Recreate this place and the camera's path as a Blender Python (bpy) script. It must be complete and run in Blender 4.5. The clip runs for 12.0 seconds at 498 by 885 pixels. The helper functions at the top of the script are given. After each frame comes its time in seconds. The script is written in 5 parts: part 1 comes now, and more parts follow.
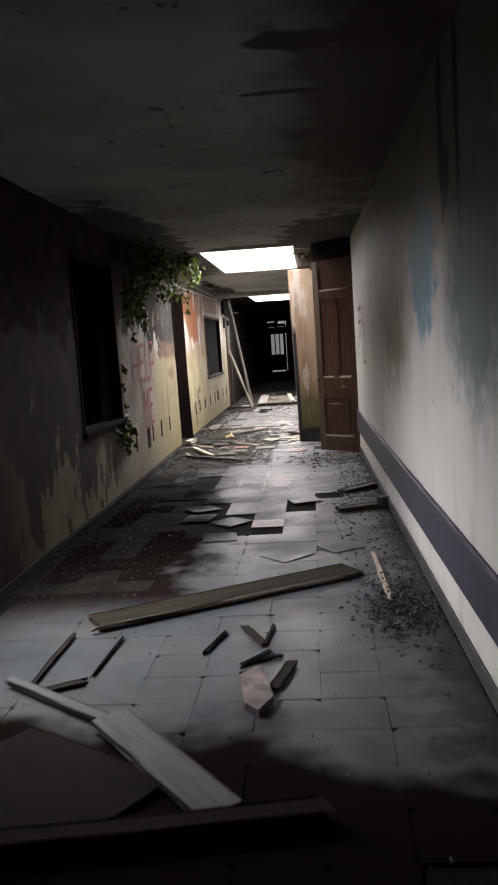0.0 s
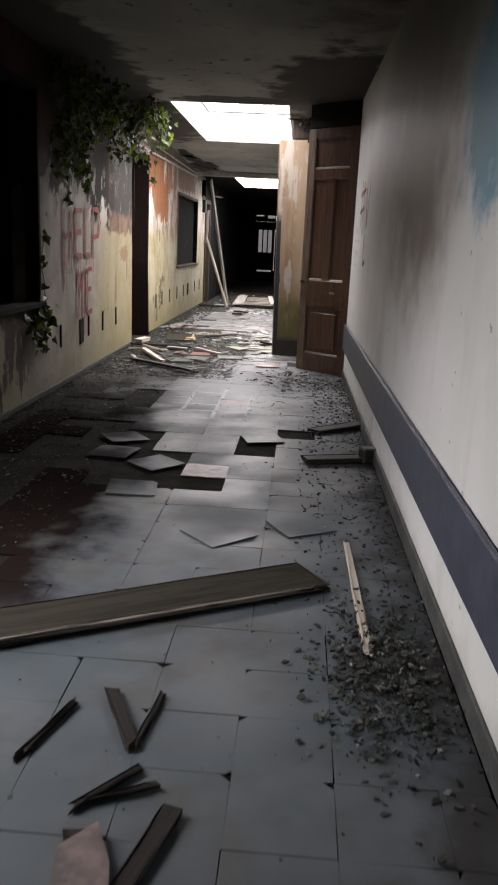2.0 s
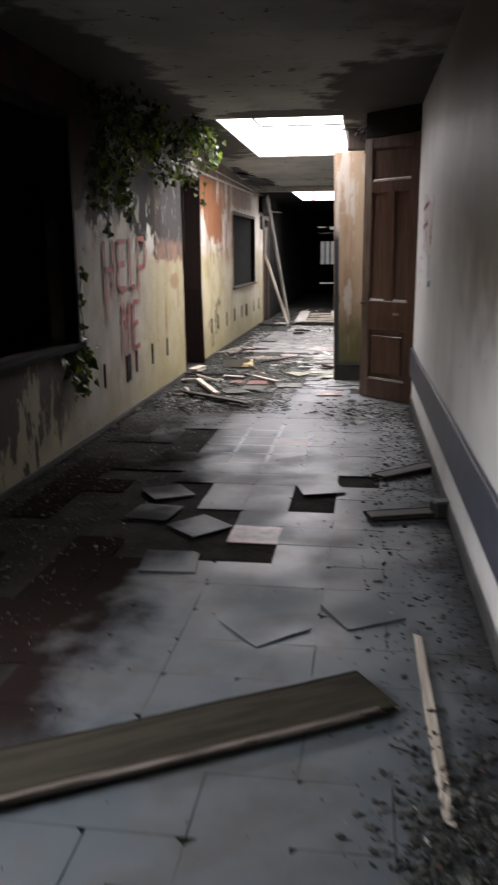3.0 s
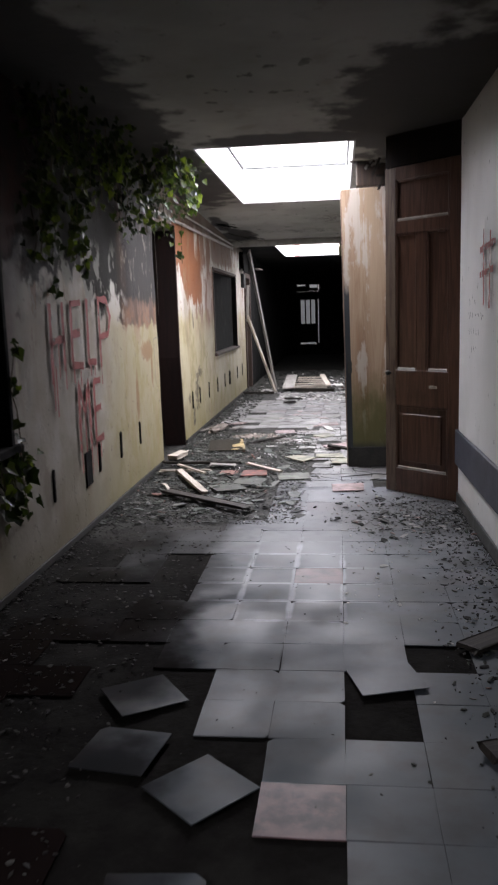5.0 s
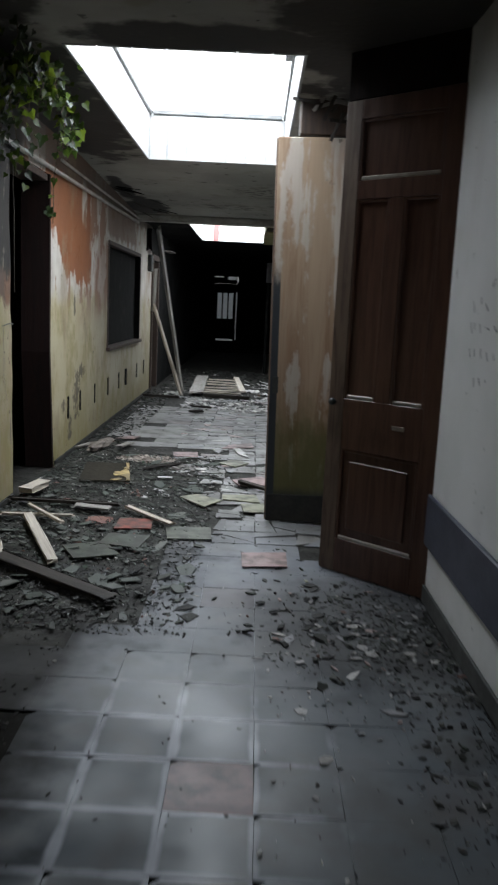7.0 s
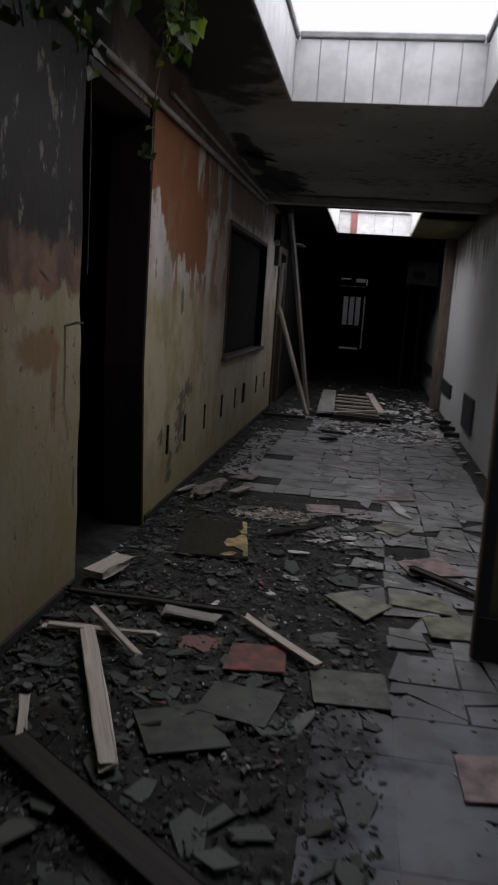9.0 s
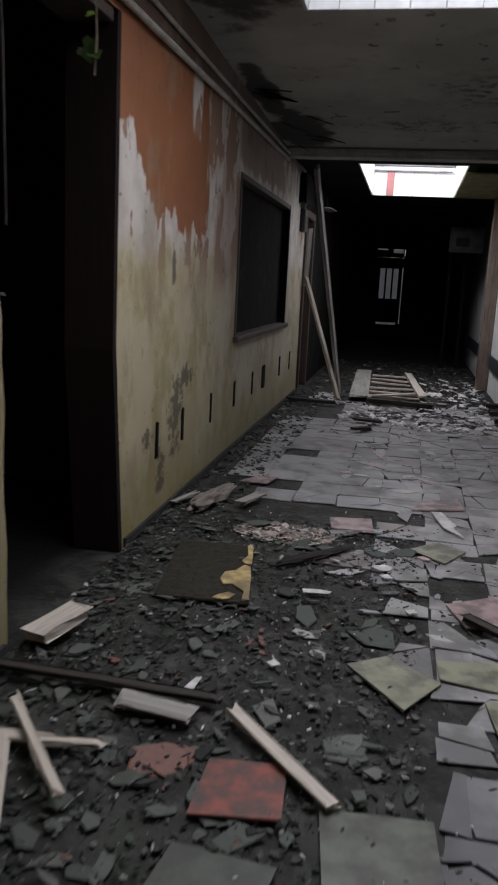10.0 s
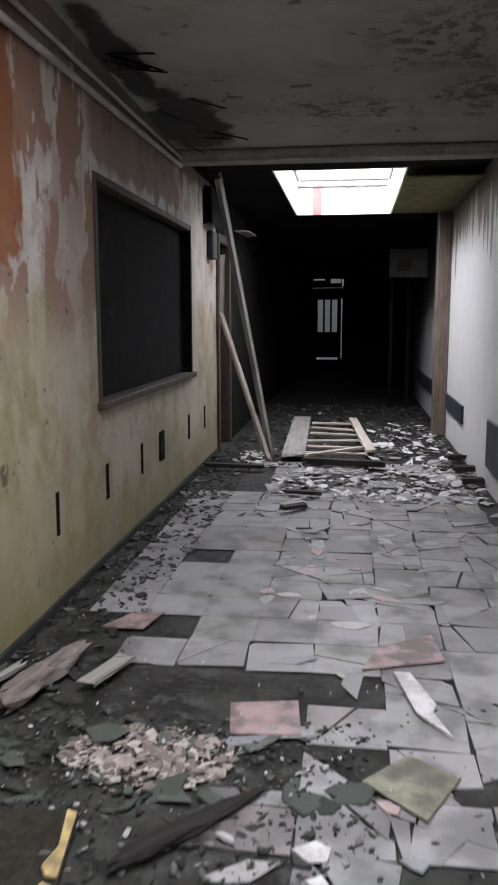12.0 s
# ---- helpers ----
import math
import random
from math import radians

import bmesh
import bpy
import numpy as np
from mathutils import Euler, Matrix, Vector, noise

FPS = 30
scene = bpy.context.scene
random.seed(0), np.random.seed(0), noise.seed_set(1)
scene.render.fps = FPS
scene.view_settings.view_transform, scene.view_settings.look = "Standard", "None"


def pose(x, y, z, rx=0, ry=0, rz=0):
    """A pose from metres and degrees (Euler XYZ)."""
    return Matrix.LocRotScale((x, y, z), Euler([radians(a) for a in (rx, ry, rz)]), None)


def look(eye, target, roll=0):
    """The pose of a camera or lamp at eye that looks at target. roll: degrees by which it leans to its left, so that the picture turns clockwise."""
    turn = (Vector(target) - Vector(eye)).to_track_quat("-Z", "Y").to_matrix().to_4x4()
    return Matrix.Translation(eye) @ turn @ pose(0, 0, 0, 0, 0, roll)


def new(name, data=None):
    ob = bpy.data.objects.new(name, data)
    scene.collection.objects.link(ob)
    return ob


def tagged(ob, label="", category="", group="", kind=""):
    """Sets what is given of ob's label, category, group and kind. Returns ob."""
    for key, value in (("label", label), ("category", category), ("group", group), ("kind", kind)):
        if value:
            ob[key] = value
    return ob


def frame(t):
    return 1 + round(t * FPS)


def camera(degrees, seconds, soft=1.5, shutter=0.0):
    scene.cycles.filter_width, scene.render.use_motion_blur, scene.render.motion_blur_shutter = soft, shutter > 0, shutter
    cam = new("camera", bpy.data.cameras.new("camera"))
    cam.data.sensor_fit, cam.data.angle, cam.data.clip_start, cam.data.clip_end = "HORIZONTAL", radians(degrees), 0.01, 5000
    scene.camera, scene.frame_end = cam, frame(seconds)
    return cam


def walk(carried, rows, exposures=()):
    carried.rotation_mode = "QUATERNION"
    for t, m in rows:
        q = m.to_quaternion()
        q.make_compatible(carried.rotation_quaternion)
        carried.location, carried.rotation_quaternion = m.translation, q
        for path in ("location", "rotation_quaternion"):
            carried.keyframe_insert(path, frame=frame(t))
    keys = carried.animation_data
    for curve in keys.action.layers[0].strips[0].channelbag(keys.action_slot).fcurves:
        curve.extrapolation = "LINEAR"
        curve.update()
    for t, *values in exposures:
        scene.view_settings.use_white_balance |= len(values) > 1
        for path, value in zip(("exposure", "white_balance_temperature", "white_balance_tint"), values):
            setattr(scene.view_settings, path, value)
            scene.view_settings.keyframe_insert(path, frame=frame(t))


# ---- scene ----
cam = camera(34.6, 12.0, soft=2.0, shutter=0.5)
PATH = [
    (0, (0.885, -0.582, 1.65), (0.715, 1.396, 1.406), -3.8),
    (0.5, (0.936, 0.079, 1.656), (0.779, 2.056, 1.396), -4.3),
    (1, (1.111, 0.564, 1.756), (0.885, 2.531, 1.475), -6.8),
    (1.5, (1.054, 1.099, 1.522), (0.684, 3.026, 1.136), -5.7),
    (2, (0.952, 1.552, 1.484), (0.845, 3.489, 0.999), 2.7),
    (2.5, (0.989, 1.828, 1.541), (0.873, 3.77, 1.077), 3.1),
    (3, (1.012, 2.234, 1.617), (0.727, 4.159, 1.153), -0.4),
    (3.2, (1.007, 2.459, 1.6), (0.686, 4.387, 1.175), -2.6),
    (4.8, (0.572, 4.060, 1.593), (0.268, 6.014, 1.295), -2.0),
    (5, (0.535, 4.240, 1.622), (0.308, 6.200, 1.300), -1.8),
    (5.5, (0.459, 4.776, 1.565), (0.247, 6.728, 1.182), -1.7),
    (6, (0.405, 5.356, 1.503), (0.300, 7.312, 1.098), -2.1),
    (6.5, (0.405, 5.940, 1.565), (0.488, 7.902, 1.187), -0.9),
    (7, (0.472, 6.540, 1.603), (0.470, 8.511, 1.266), 2.7),
    (7.5, (0.376, 7.157, 1.552), (0.351, 9.132, 1.239), 3.9),
    (7.7, (0.353, 7.383, 1.570), (0.256, 9.358, 1.267), 3.7),
    (9.3, (-0.005, 9.240, 1.520), (-0.345, 11.178, 1.160), 3.2),
    (9.5, (0.027, 9.492, 1.535), (-0.361, 11.417, 1.159), 2.6),
    (10, (0.023, 10.068, 1.475), (-0.337, 11.994, 1.076), 2.9),
    (10.5, (0.064, 10.601, 1.466), (-0.268, 12.527, 1.044), 1.8),
    (11, (0.039, 11.084, 1.432), (-0.295, 13.006, 0.990), 0.6),
    (11.5, (0.050, 11.609, 1.492), (-0.186, 13.565, 1.146), 0.6),
    (12, (0.095, 12.119, 1.489), (-0.157, 14.079, 1.183), -0.1),
]
EXPOSURES = [(0.0, 0.68, 7400, 20), (2.5, 0.67, 7200, 20), (5.0, 0.43, 6700, 21), (5.5, 0.2, 6600, 22), (6.5, -0.22, 6350, 9), (7.0, -0.5, 6400, 10), (7.5, -1.12, 6500, 15), (7.7, -1.25, 6550, 17), (9.3, -2.3, 6650, 20), (9.5, -2.25, 6650, 20), (10.0, -1.30, 6600, 20), (10.5, -0.95, 6600, 20), (11.0, -0.45, 6550, 18), (11.5, -0.22, 6550, 20), (12.0, -0.33, 6550, 20)]
walk(cam, [(t, look(eye, target, roll)) for t, eye, target, roll in PATH], EXPOSURES)

# ---- daylight ----
world = bpy.data.worlds.new("overcast_sky")
scene.world = world
world.use_nodes = True
wt = world.node_tree
sky = wt.nodes.new("ShaderNodeTexSky")
sky.sky_type, sky.sun_disc = "NISHITA", False
sky.sun_elevation, sky.sun_rotation = radians(62), radians(200)
grey = wt.nodes.new("ShaderNodeHueSaturation")
grey.inputs["Saturation"].default_value = 0.25
wt.links.new(sky.outputs[0], grey.inputs["Color"])
wt.links.new(grey.outputs[0], wt.nodes["Background"].inputs["Color"])
wt.nodes["Background"].inputs["Strength"].default_value = 0.12

sun = new("sun", bpy.data.lights.new("sun", "SUN"))
sun.data.energy, sun.data.angle, sun.data.color = 0.6, radians(40), (1.0, 0.97, 0.93)
sun.matrix_world = look((0, 0, 20), (0.3, 1.5, 0))


DAY = (0.88, 0.94, 1.0)


def sky_light(name, x0, x1, y0, y1, z, watts):
    data = bpy.data.lights.new(name, "AREA")
    data.shape, data.size, data.size_y, data.energy, data.color = "RECTANGLE", x1 - x0, y1 - y0, watts, DAY
    ob = new(name, data)
    ob.matrix_world = pose((x0 + x1) / 2, (y0 + y1) / 2, z)
    return ob


sky_light("skylight_near_daylight", -0.72, 0.70, 11.45, 15.13, 3.56, 235)
sky_light("skylight_far_daylight", -0.72, 0.54, 19.93, 23.25, 3.38, 175)
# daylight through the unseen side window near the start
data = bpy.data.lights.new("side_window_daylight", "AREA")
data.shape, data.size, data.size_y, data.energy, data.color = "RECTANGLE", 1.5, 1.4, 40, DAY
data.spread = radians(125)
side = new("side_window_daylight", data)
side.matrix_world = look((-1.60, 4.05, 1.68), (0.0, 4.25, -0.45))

# the white overcast sky above the skylights
glow = bpy.data.materials.new("white_sky")
glow.use_nodes = True
glow.node_tree.nodes.clear()
em = glow.node_tree.nodes.new("ShaderNodeEmission")
em.inputs["Color"].default_value, em.inputs["Strength"].default_value = (*DAY, 1), 5.0
glow.node_tree.links.new(em.outputs[0], glow.node_tree.nodes.new("ShaderNodeOutputMaterial").inputs["Surface"])
me = bpy.data.meshes.new("backdrop")
me.from_pydata([(-6, 4, 6), (6, 4, 6), (6, 40, 6), (-6, 40, 6)], [], [(0, 1, 2, 3)])
me.materials.append(glow)
tagged(new("backdrop", me), "plain white overcast sky", "sky", kind="structure")

# ---- plan ----
LEFT, RIGHT, RIGHT_FAR = -1.40, 1.59, 1.30
BACK, NIB, BEAM, LEFT_END, END = -4.0, 12.40, 19.05, 20.93, 34.0
CEIL, CEIL_MID, CEIL_FAR = 3.04, 2.90, 2.87
S1 = (-0.72, 0.70, 11.45, 15.13)
S2 = (-0.69, 0.58, 19.93, 23.25)
TILE = 0.295


def right_x(y):
    """The white wall closes in slightly along the corridor."""
    return RIGHT - 0.0135 * (y - 4.0)


rnd = random.Random(7)


# ---- materials ----
class Graph:
    """A small builder for node materials."""

    def __init__(self, name):
        self.m = bpy.data.materials.new(name)
        self.m.use_nodes = True
        self.t = self.m.node_tree
        self.out = self.t.nodes["Principled BSDF"]
        self.pos = self.t.nodes.new("ShaderNodeNewGeometry").outputs["Position"]
        self.obj = self.t.nodes.new("ShaderNodeTexCoord").outputs["Object"]
        self._xyz = None

    def put(self, socket, value):
        if isinstance(value, bpy.types.NodeSocket):
            self.t.links.new(value, socket)
        elif isinstance(value, tuple) and len(value) == 3 and socket.type == "RGBA":
            socket.default_value = (*value, 1)
        else:
            socket.default_value = value

    def stretch(self, coord, sx, sy, sz):
        n = self.t.nodes.new("ShaderNodeMapping")
        self.put(n.inputs["Vector"], coord)
        n.inputs["Scale"].default_value = (sx, sy, sz)
        return n.outputs[0]

    def noise(self, scale, detail=4, coord=None, rough=0.55, distort=0.0):
        n = self.t.nodes.new("ShaderNodeTexNoise")
        self.put(n.inputs["Vector"], coord or self.pos)
        n.inputs["Scale"].default_value, n.inputs["Detail"].default_value = scale, detail
        n.inputs["Roughness"].default_value, n.inputs["Distortion"].default_value = rough, distort
        return n.outputs["Fac"]

    def math(self, op, a, b=0.0):
        n = self.t.nodes.new("ShaderNodeMath")
        n.operation = op
        self.put(n.inputs[0], a)
        self.put(n.inputs[1], b)
        return n.outputs[0]

    def add(self, a, b):
        return self.math("ADD", a, b)

    def sub(self, a, b):
        return self.math("SUBTRACT", a, b)

    def mul(self, a, b):
        return self.math("MULTIPLY", a, b)

    def step(self, v, a, b):
        n = self.t.nodes.new("ShaderNodeMapRange")
        n.interpolation_type = "SMOOTHSTEP"
        self.put(n.inputs["Value"], v)
        n.inputs["From Min"].default_value, n.inputs["From Max"].default_value = (a, b) if a < b else (b, a)
        n.inputs["To Min"].default_value, n.inputs["To Max"].default_value = (0, 1) if a < b else (1, 0)
        return n.outputs[0]

    def xyz(self):
        if self._xyz is None:
            n = self.t.nodes.new("ShaderNodeSeparateXYZ")
            self.put(n.inputs[0], self.pos)
            self._xyz = n.outputs
        return self._xyz

    def spot(self, u, v, cu, cv, ru, rv, wob, edge=0.25):
        """A ragged blot round (cu, cv) of half sizes ru, rv."""
        a = self.math("DIVIDE", self.sub(u, cu), ru)
        b = self.math("DIVIDE", self.sub(v, cv), rv)
        d = self.math("SQRT", self.add(self.mul(a, a), self.mul(b, b)))
        d = self.add(d, self.mul(self.sub(wob, 0.5), 1.6))
        return self.step(d, 1.0 + edge, 1.0 - edge)

    def mix(self, f, a, b):
        n = self.t.nodes.new("ShaderNodeMix")
        n.data_type = "RGBA"
        self.put(n.inputs[0], f)
        self.put(n.inputs[6], a)
        self.put(n.inputs[7], b)
        return n.outputs[2]

    def ramp(self, f, stops, hard=False):
        n = self.t.nodes.new("ShaderNodeValToRGB")
        self.put(n.inputs[0], f)
        e = n.color_ramp.elements
        while len(e) < len(stops):
            e.new(0.5)
        for k, (p, c) in enumerate(stops):
            e[k].position, e[k].color = p, (*c, 1)
        if hard:
            n.color_ramp.interpolation = "CONSTANT"
        return n.outputs[0]

    def random(self):
        return self.t.nodes.new("ShaderNodeObjectInfo").outputs["Random"]

    def island(self):
        return self.t.nodes.new("ShaderNodeNewGeometry").outputs["Random Per Island"]

    def done(self, colour, rough=0.8, bump=None, strength=0.3, dist=0.01, metal=0.0, spec=None):
        self.put(self.out.inputs["Base Color"], colour)
        self.put(self.out.inputs["Roughness"], rough)
        self.put(self.out.inputs["Metallic"], metal)
        if spec is not None:
            self.put(self.out.inputs["Specular IOR Level"], spec)
        if bump is not None:
            n = self.t.nodes.new("ShaderNodeBump")
            n.inputs["Strength"].default_value, n.inputs["Distance"].default_value = strength, dist
            self.put(n.inputs["Height"], bump)
            self.t.links.new(n.outputs[0], self.out.inputs["Normal"])
        return self.m


def left_wall_material():
    g = Graph("peeling_cream_paint")
    x, y, z = g.xyz()
    big, mid, fine = g.noise(1.1), g.noise(3.5, 6), g.noise(28, 4)
    streak = g.noise(1.0, 6, g.stretch(g.pos, 3, 3.4, 0.8))
    col = g.mix(g.step(mid, 0.35, 0.65), (0.47, 0.445, 0.405), (0.36, 0.325, 0.28))
    low = g.mul(g.step(g.add(z, g.mul(g.sub(mid, 0.5), 0.5)), 1.72, 1.5), g.step(g.add(y, g.mul(big, 1.2)), 10.8, 11.8))
    col = g.mix(g.mul(low, 0.85), col, g.mix(g.step(y, 15.0, 17.0), g.mix(g.step(y, 12.4, 13.6), (0.245, 0.208, 0.112), (0.355, 0.305, 0.185)), (0.36, 0.325, 0.245)))
    col = g.mix(g.mul(g.step(g.add(z, g.mul(g.sub(big, 0.5), 1.6)), 0.75, 0.10), 0.65), col, (0.19, 0.165, 0.07))
    col = g.mix(g.mul(g.step(streak, 0.5, 0.75), 0.5), col, (0.24, 0.16, 0.09))
    peel = g.step(g.add(g.noise(2.2, 8, g.stretch(g.pos, 1, 1.6, 0.8), 0.62), g.mul(g.mul(g.step(y, 14.8, 15.5), g.step(y, 17.2, 16.6)), 0.085)), 0.575, 0.595)
    col = g.mix(g.mul(peel, g.step(z, 1.2, 1.75)), col, (0.22, 0.13, 0.09))
    # bare orange plaster beside the doorway
    under = g.add(1.80, g.mul(g.math("MAXIMUM", g.sub(14.55, y), 0.0), 0.85))
    jag = g.add(g.mul(g.sub(streak, 0.5), 0.9), g.mul(g.sub(mid, 0.5), 0.4))
    orange = g.mul(g.step(g.add(g.sub(z, under), jag), -0.02, 0.02), g.mul(g.step(y, 13.70, 13.74), g.step(g.add(y, g.mul(jag, 0.7)), 15.72, 15.66)))
    sliver = g.spot(y, z, 15.32, 2.62, 0.13, 0.26, mid)
    orange = g.mul(orange, g.sub(1.0, sliver))
    col = g.mix(orange, col, g.mix(mid, (0.145, 0.052, 0.020), (0.23, 0.084, 0.031)))
    pink = g.spot(y, z, 16.25, 1.85, 0.42, 0.42, g.noise(4.5, 8, None, 0.72), 0.05)
    col = g.mix(g.mul(pink, 0.45), col, (0.24, 0.135, 0.10))
    lintel = g.mul(g.step(g.add(z, g.mul(jag, 0.3)), 2.36, 2.42), g.mul(g.step(y, 16.6, 16.75), g.step(g.add(y, jag), 19.0, 18.9)))
    col = g.mix(g.mul(lintel, 0.8), col, (0.17, 0.11, 0.08))
    top = g.step(g.add(z, g.mul(jag, 0.25)), 2.72, 2.80)
    col = g.mix(g.mul(top, 0.85), col, (0.10, 0.075, 0.06))
    mottle = g.step(g.noise(3.2, 8, g.stretch(g.pos, 1, 1, 0.7), 0.7), 0.47, 0.62)
    col = g.mix(g.mul(g.mul(mottle, low), 0.55), col, (0.195, 0.165, 0.050))
    damp = g.step(g.noise(1.9, 7, g.stretch(g.pos, 1, 1, 0.75), 0.65), 0.54, 0.66)
    col = g.mix(g.mul(damp, 0.5), col, (0.19, 0.15, 0.095))
    # grime, strengthened toward the start to paint in dimmer light there
    grime_dim = g.add(0.12, g.mul(g.step(g.add(y, g.mul(g.sub(big, 0.5), 2.0)), 11.6, 9.4), 0.46))
    grime_dim = g.mul(grime_dim, g.step(y, 13.4, 12.4))
    col = g.mix(grime_dim, col, (0.115, 0.095, 0.072))
    # wet black mould above the graffiti
    edge = g.sub(z, g.add(1.62, g.mul(g.step(y, 11.0, 9.3), 0.18)))
    mould = g.mul(g.step(g.add(edge, g.add(g.mul(g.sub(mid, 0.5), 1.3), g.mul(g.sub(big, 0.5), 0.7))), -0.02, 0.12), g.step(y, 11.9, 11.3))
    # no pale flakes above z 2.35: the black there stands for ivy shadow
    flakes = g.mul(g.step(g.add(g.mul(streak, 0.5), g.mul(g.noise(7, 6), 0.5)), 0.54, 0.59), g.step(g.add(z, g.mul(g.sub(mid, 0.5), 0.6)), 2.35, 2.15))
    col = g.mix(g.mul(mould, 0.96), col, g.mix(flakes, (0.010, 0.010, 0.009), (0.20, 0.195, 0.175)))
    # brown band and black mould beside the doorway
    near = g.mul(g.step(y, 11.2, 11.6), g.step(y, 13.2, 12.9))
    ragged = g.add(z, g.add(g.mul(g.sub(mid, 0.5), 0.30), g.mul(g.sub(g.noise(8, 6), 0.5), 0.22)))
    rust = g.math("MAXIMUM", g.spot(y, z, 12.22, 1.27, 0.24, 0.10, g.noise(9, 6), 0.25), g.spot(y, z, 12.40, 1.13, 0.035, 0.20, mid, 0.3))
    rust = g.math("MAXIMUM", rust, g.spot(y, z, 11.75, 0.85, 0.05, 0.22, mid, 0.4))
    col = g.mix(g.mul(g.mul(rust, near), 0.75), col, (0.16, 0.075, 0.028))
    col = g.mix(g.mul(g.mul(near, g.step(ragged, 1.50, 1.56)), 0.93), col, g.mix(g.step(mid, 0.4, 0.62), (0.055, 0.030, 0.020), (0.16, 0.080, 0.045)))
    col = g.mix(g.mul(g.mul(near, g.step(ragged, 1.72, 1.80)), 0.97), col, g.mix(g.step(g.noise(6, 7, g.stretch(g.pos, 1, 1.6, 0.8), 0.65), 0.58, 0.63), (0.012, 0.011, 0.010), (0.13, 0.12, 0.095)))
    # stained red-black wall round the first window, its shade painted in, bleached low down
    stain_shade = g.step(g.add(y, g.add(g.mul(g.sub(big, 0.5), 1.6), g.mul(g.sub(z, 1.2), -0.45))), 9.2, 8.2)
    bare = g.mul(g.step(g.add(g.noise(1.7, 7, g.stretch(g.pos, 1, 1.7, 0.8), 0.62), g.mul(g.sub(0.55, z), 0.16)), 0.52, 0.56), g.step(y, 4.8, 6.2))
    col = g.mix(g.mul(stain_shade, 0.97), col, g.mix(bare, g.mix(g.step(mid, 0.4, 0.65), (0.014, 0.006, 0.005), (0.042, 0.016, 0.012)), g.mix(mid, (0.36, 0.32, 0.22), (0.14, 0.12, 0.075))))
    specks = g.step(g.noise(16, 3), 0.68, 0.72)
    col = g.mix(g.mul(specks, 0.7), col, (0.05, 0.04, 0.03))
    speck = g.step(g.noise(13, 6, None, 0.7), 0.30, 0.70)
    sores = g.math("MAXIMUM", g.spot(y, z, 15.02, 0.60, 0.13, 0.20, speck, 0.25), g.math("MAXIMUM", g.spot(y, z, 14.45, 0.52, 0.07, 0.06, speck, 0.25), g.spot(y, z, 15.25, 0.82, 0.18, 0.06, speck, 0.25)))
    sores = g.math("MAXIMUM", sores, g.math("MAXIMUM", g.spot(y, z, 14.9, 1.5, 0.04, 0.12, speck, 0.25), g.spot(y, z, 14.72, 0.30, 0.07, 0.13, speck, 0.3)))
    col = g.mix(g.mul(sores, 0.8), col, (0.05, 0.038, 0.028))
    return g.done(col, 0.75, g.add(g.mul(mid, 0.6), g.add(g.mul(peel, -0.5), g.mul(fine, 0.3))), 0.5, 0.012, spec=g.sub(0.40, g.mul(mould, 0.34)))


def right_wall_material():
    g = Graph("stained_white_paint")
    x, y, z = g.xyz()
    big, mid, fine = g.noise(0.9), g.noise(4, 6), g.noise(30, 3)
    streak = g.noise(1.0, 5, g.stretch(g.pos, 2.5, 3, 0.9))
    col = g.mix(g.step(big, 0.4, 0.65), (0.83, 0.83, 0.82), (0.74, 0.75, 0.73))
    col = g.mix(g.mul(g.step(streak, 0.5, 0.75), g.add(0.15, g.mul(g.step(y, 9.5, 8.0), 0.2))), col, (0.36, 0.35, 0.31))
    col = g.mix(g.mul(g.step(g.add(z, g.mul(g.sub(big, 0.5), 1.8)), 1.7, 2.9), g.add(0.30, g.mul(g.step(y, 9.0, 7.0), 0.5))), col, (0.23, 0.23, 0.15))
    col = g.mix(g.mul(g.spot(y, z, 6.2, 1.95, 0.9, 0.6, mid, 0.6), 0.85), col, (0.18, 0.125, 0.08))
    col = g.mix(g.mul(g.spot(y, z, 4.55, 2.05, 0.50, 0.40, g.noise(6, 7, None, 0.65), 0.3), 0.9), col, (0.11, 0.34, 0.46))
    col = g.mix(g.mul(g.spot(y, z, 6.8, 2.15, 1.7, 0.80, big, 0.6), 0.78), col, (0.16, 0.14, 0.11))
    col = g.mix(g.mul(g.spot(y, z, 3.0, 1.85, 0.70, 0.50, g.noise(6, 7, None, 0.65), 0.5), 0.8), col, (0.05, 0.16, 0.17))
    drip = g.mul(g.spot(y, z, 3.72, 2.75, 0.07, 0.55, mid, 0.1), 1.0)
    drip = g.math("MAXIMUM", drip, g.spot(y, z, 3.3, 2.72, 0.05, 0.60, mid, 0.1))
    drip = g.math("MAXIMUM", drip, g.spot(y, z, 3.62, 2.40, 0.10, 0.14, mid, 0.1))
    col = g.mix(g.mul(drip, 0.9), col, (0.03, 0.028, 0.025))
    col = g.mix(g.mul(g.step(g.add(z, g.mul(mid, 0.25)), 0.32, 0.12), 0.45), col, (0.26, 0.26, 0.22))
    specks = g.step(g.noise(14, 3), 0.70, 0.73)
    col = g.mix(g.mul(specks, 0.6), col, (0.08, 0.08, 0.07))
    return g.done(col, 0.55, g.add(mid, g.mul(fine, 0.4)), 0.3, 0.01)


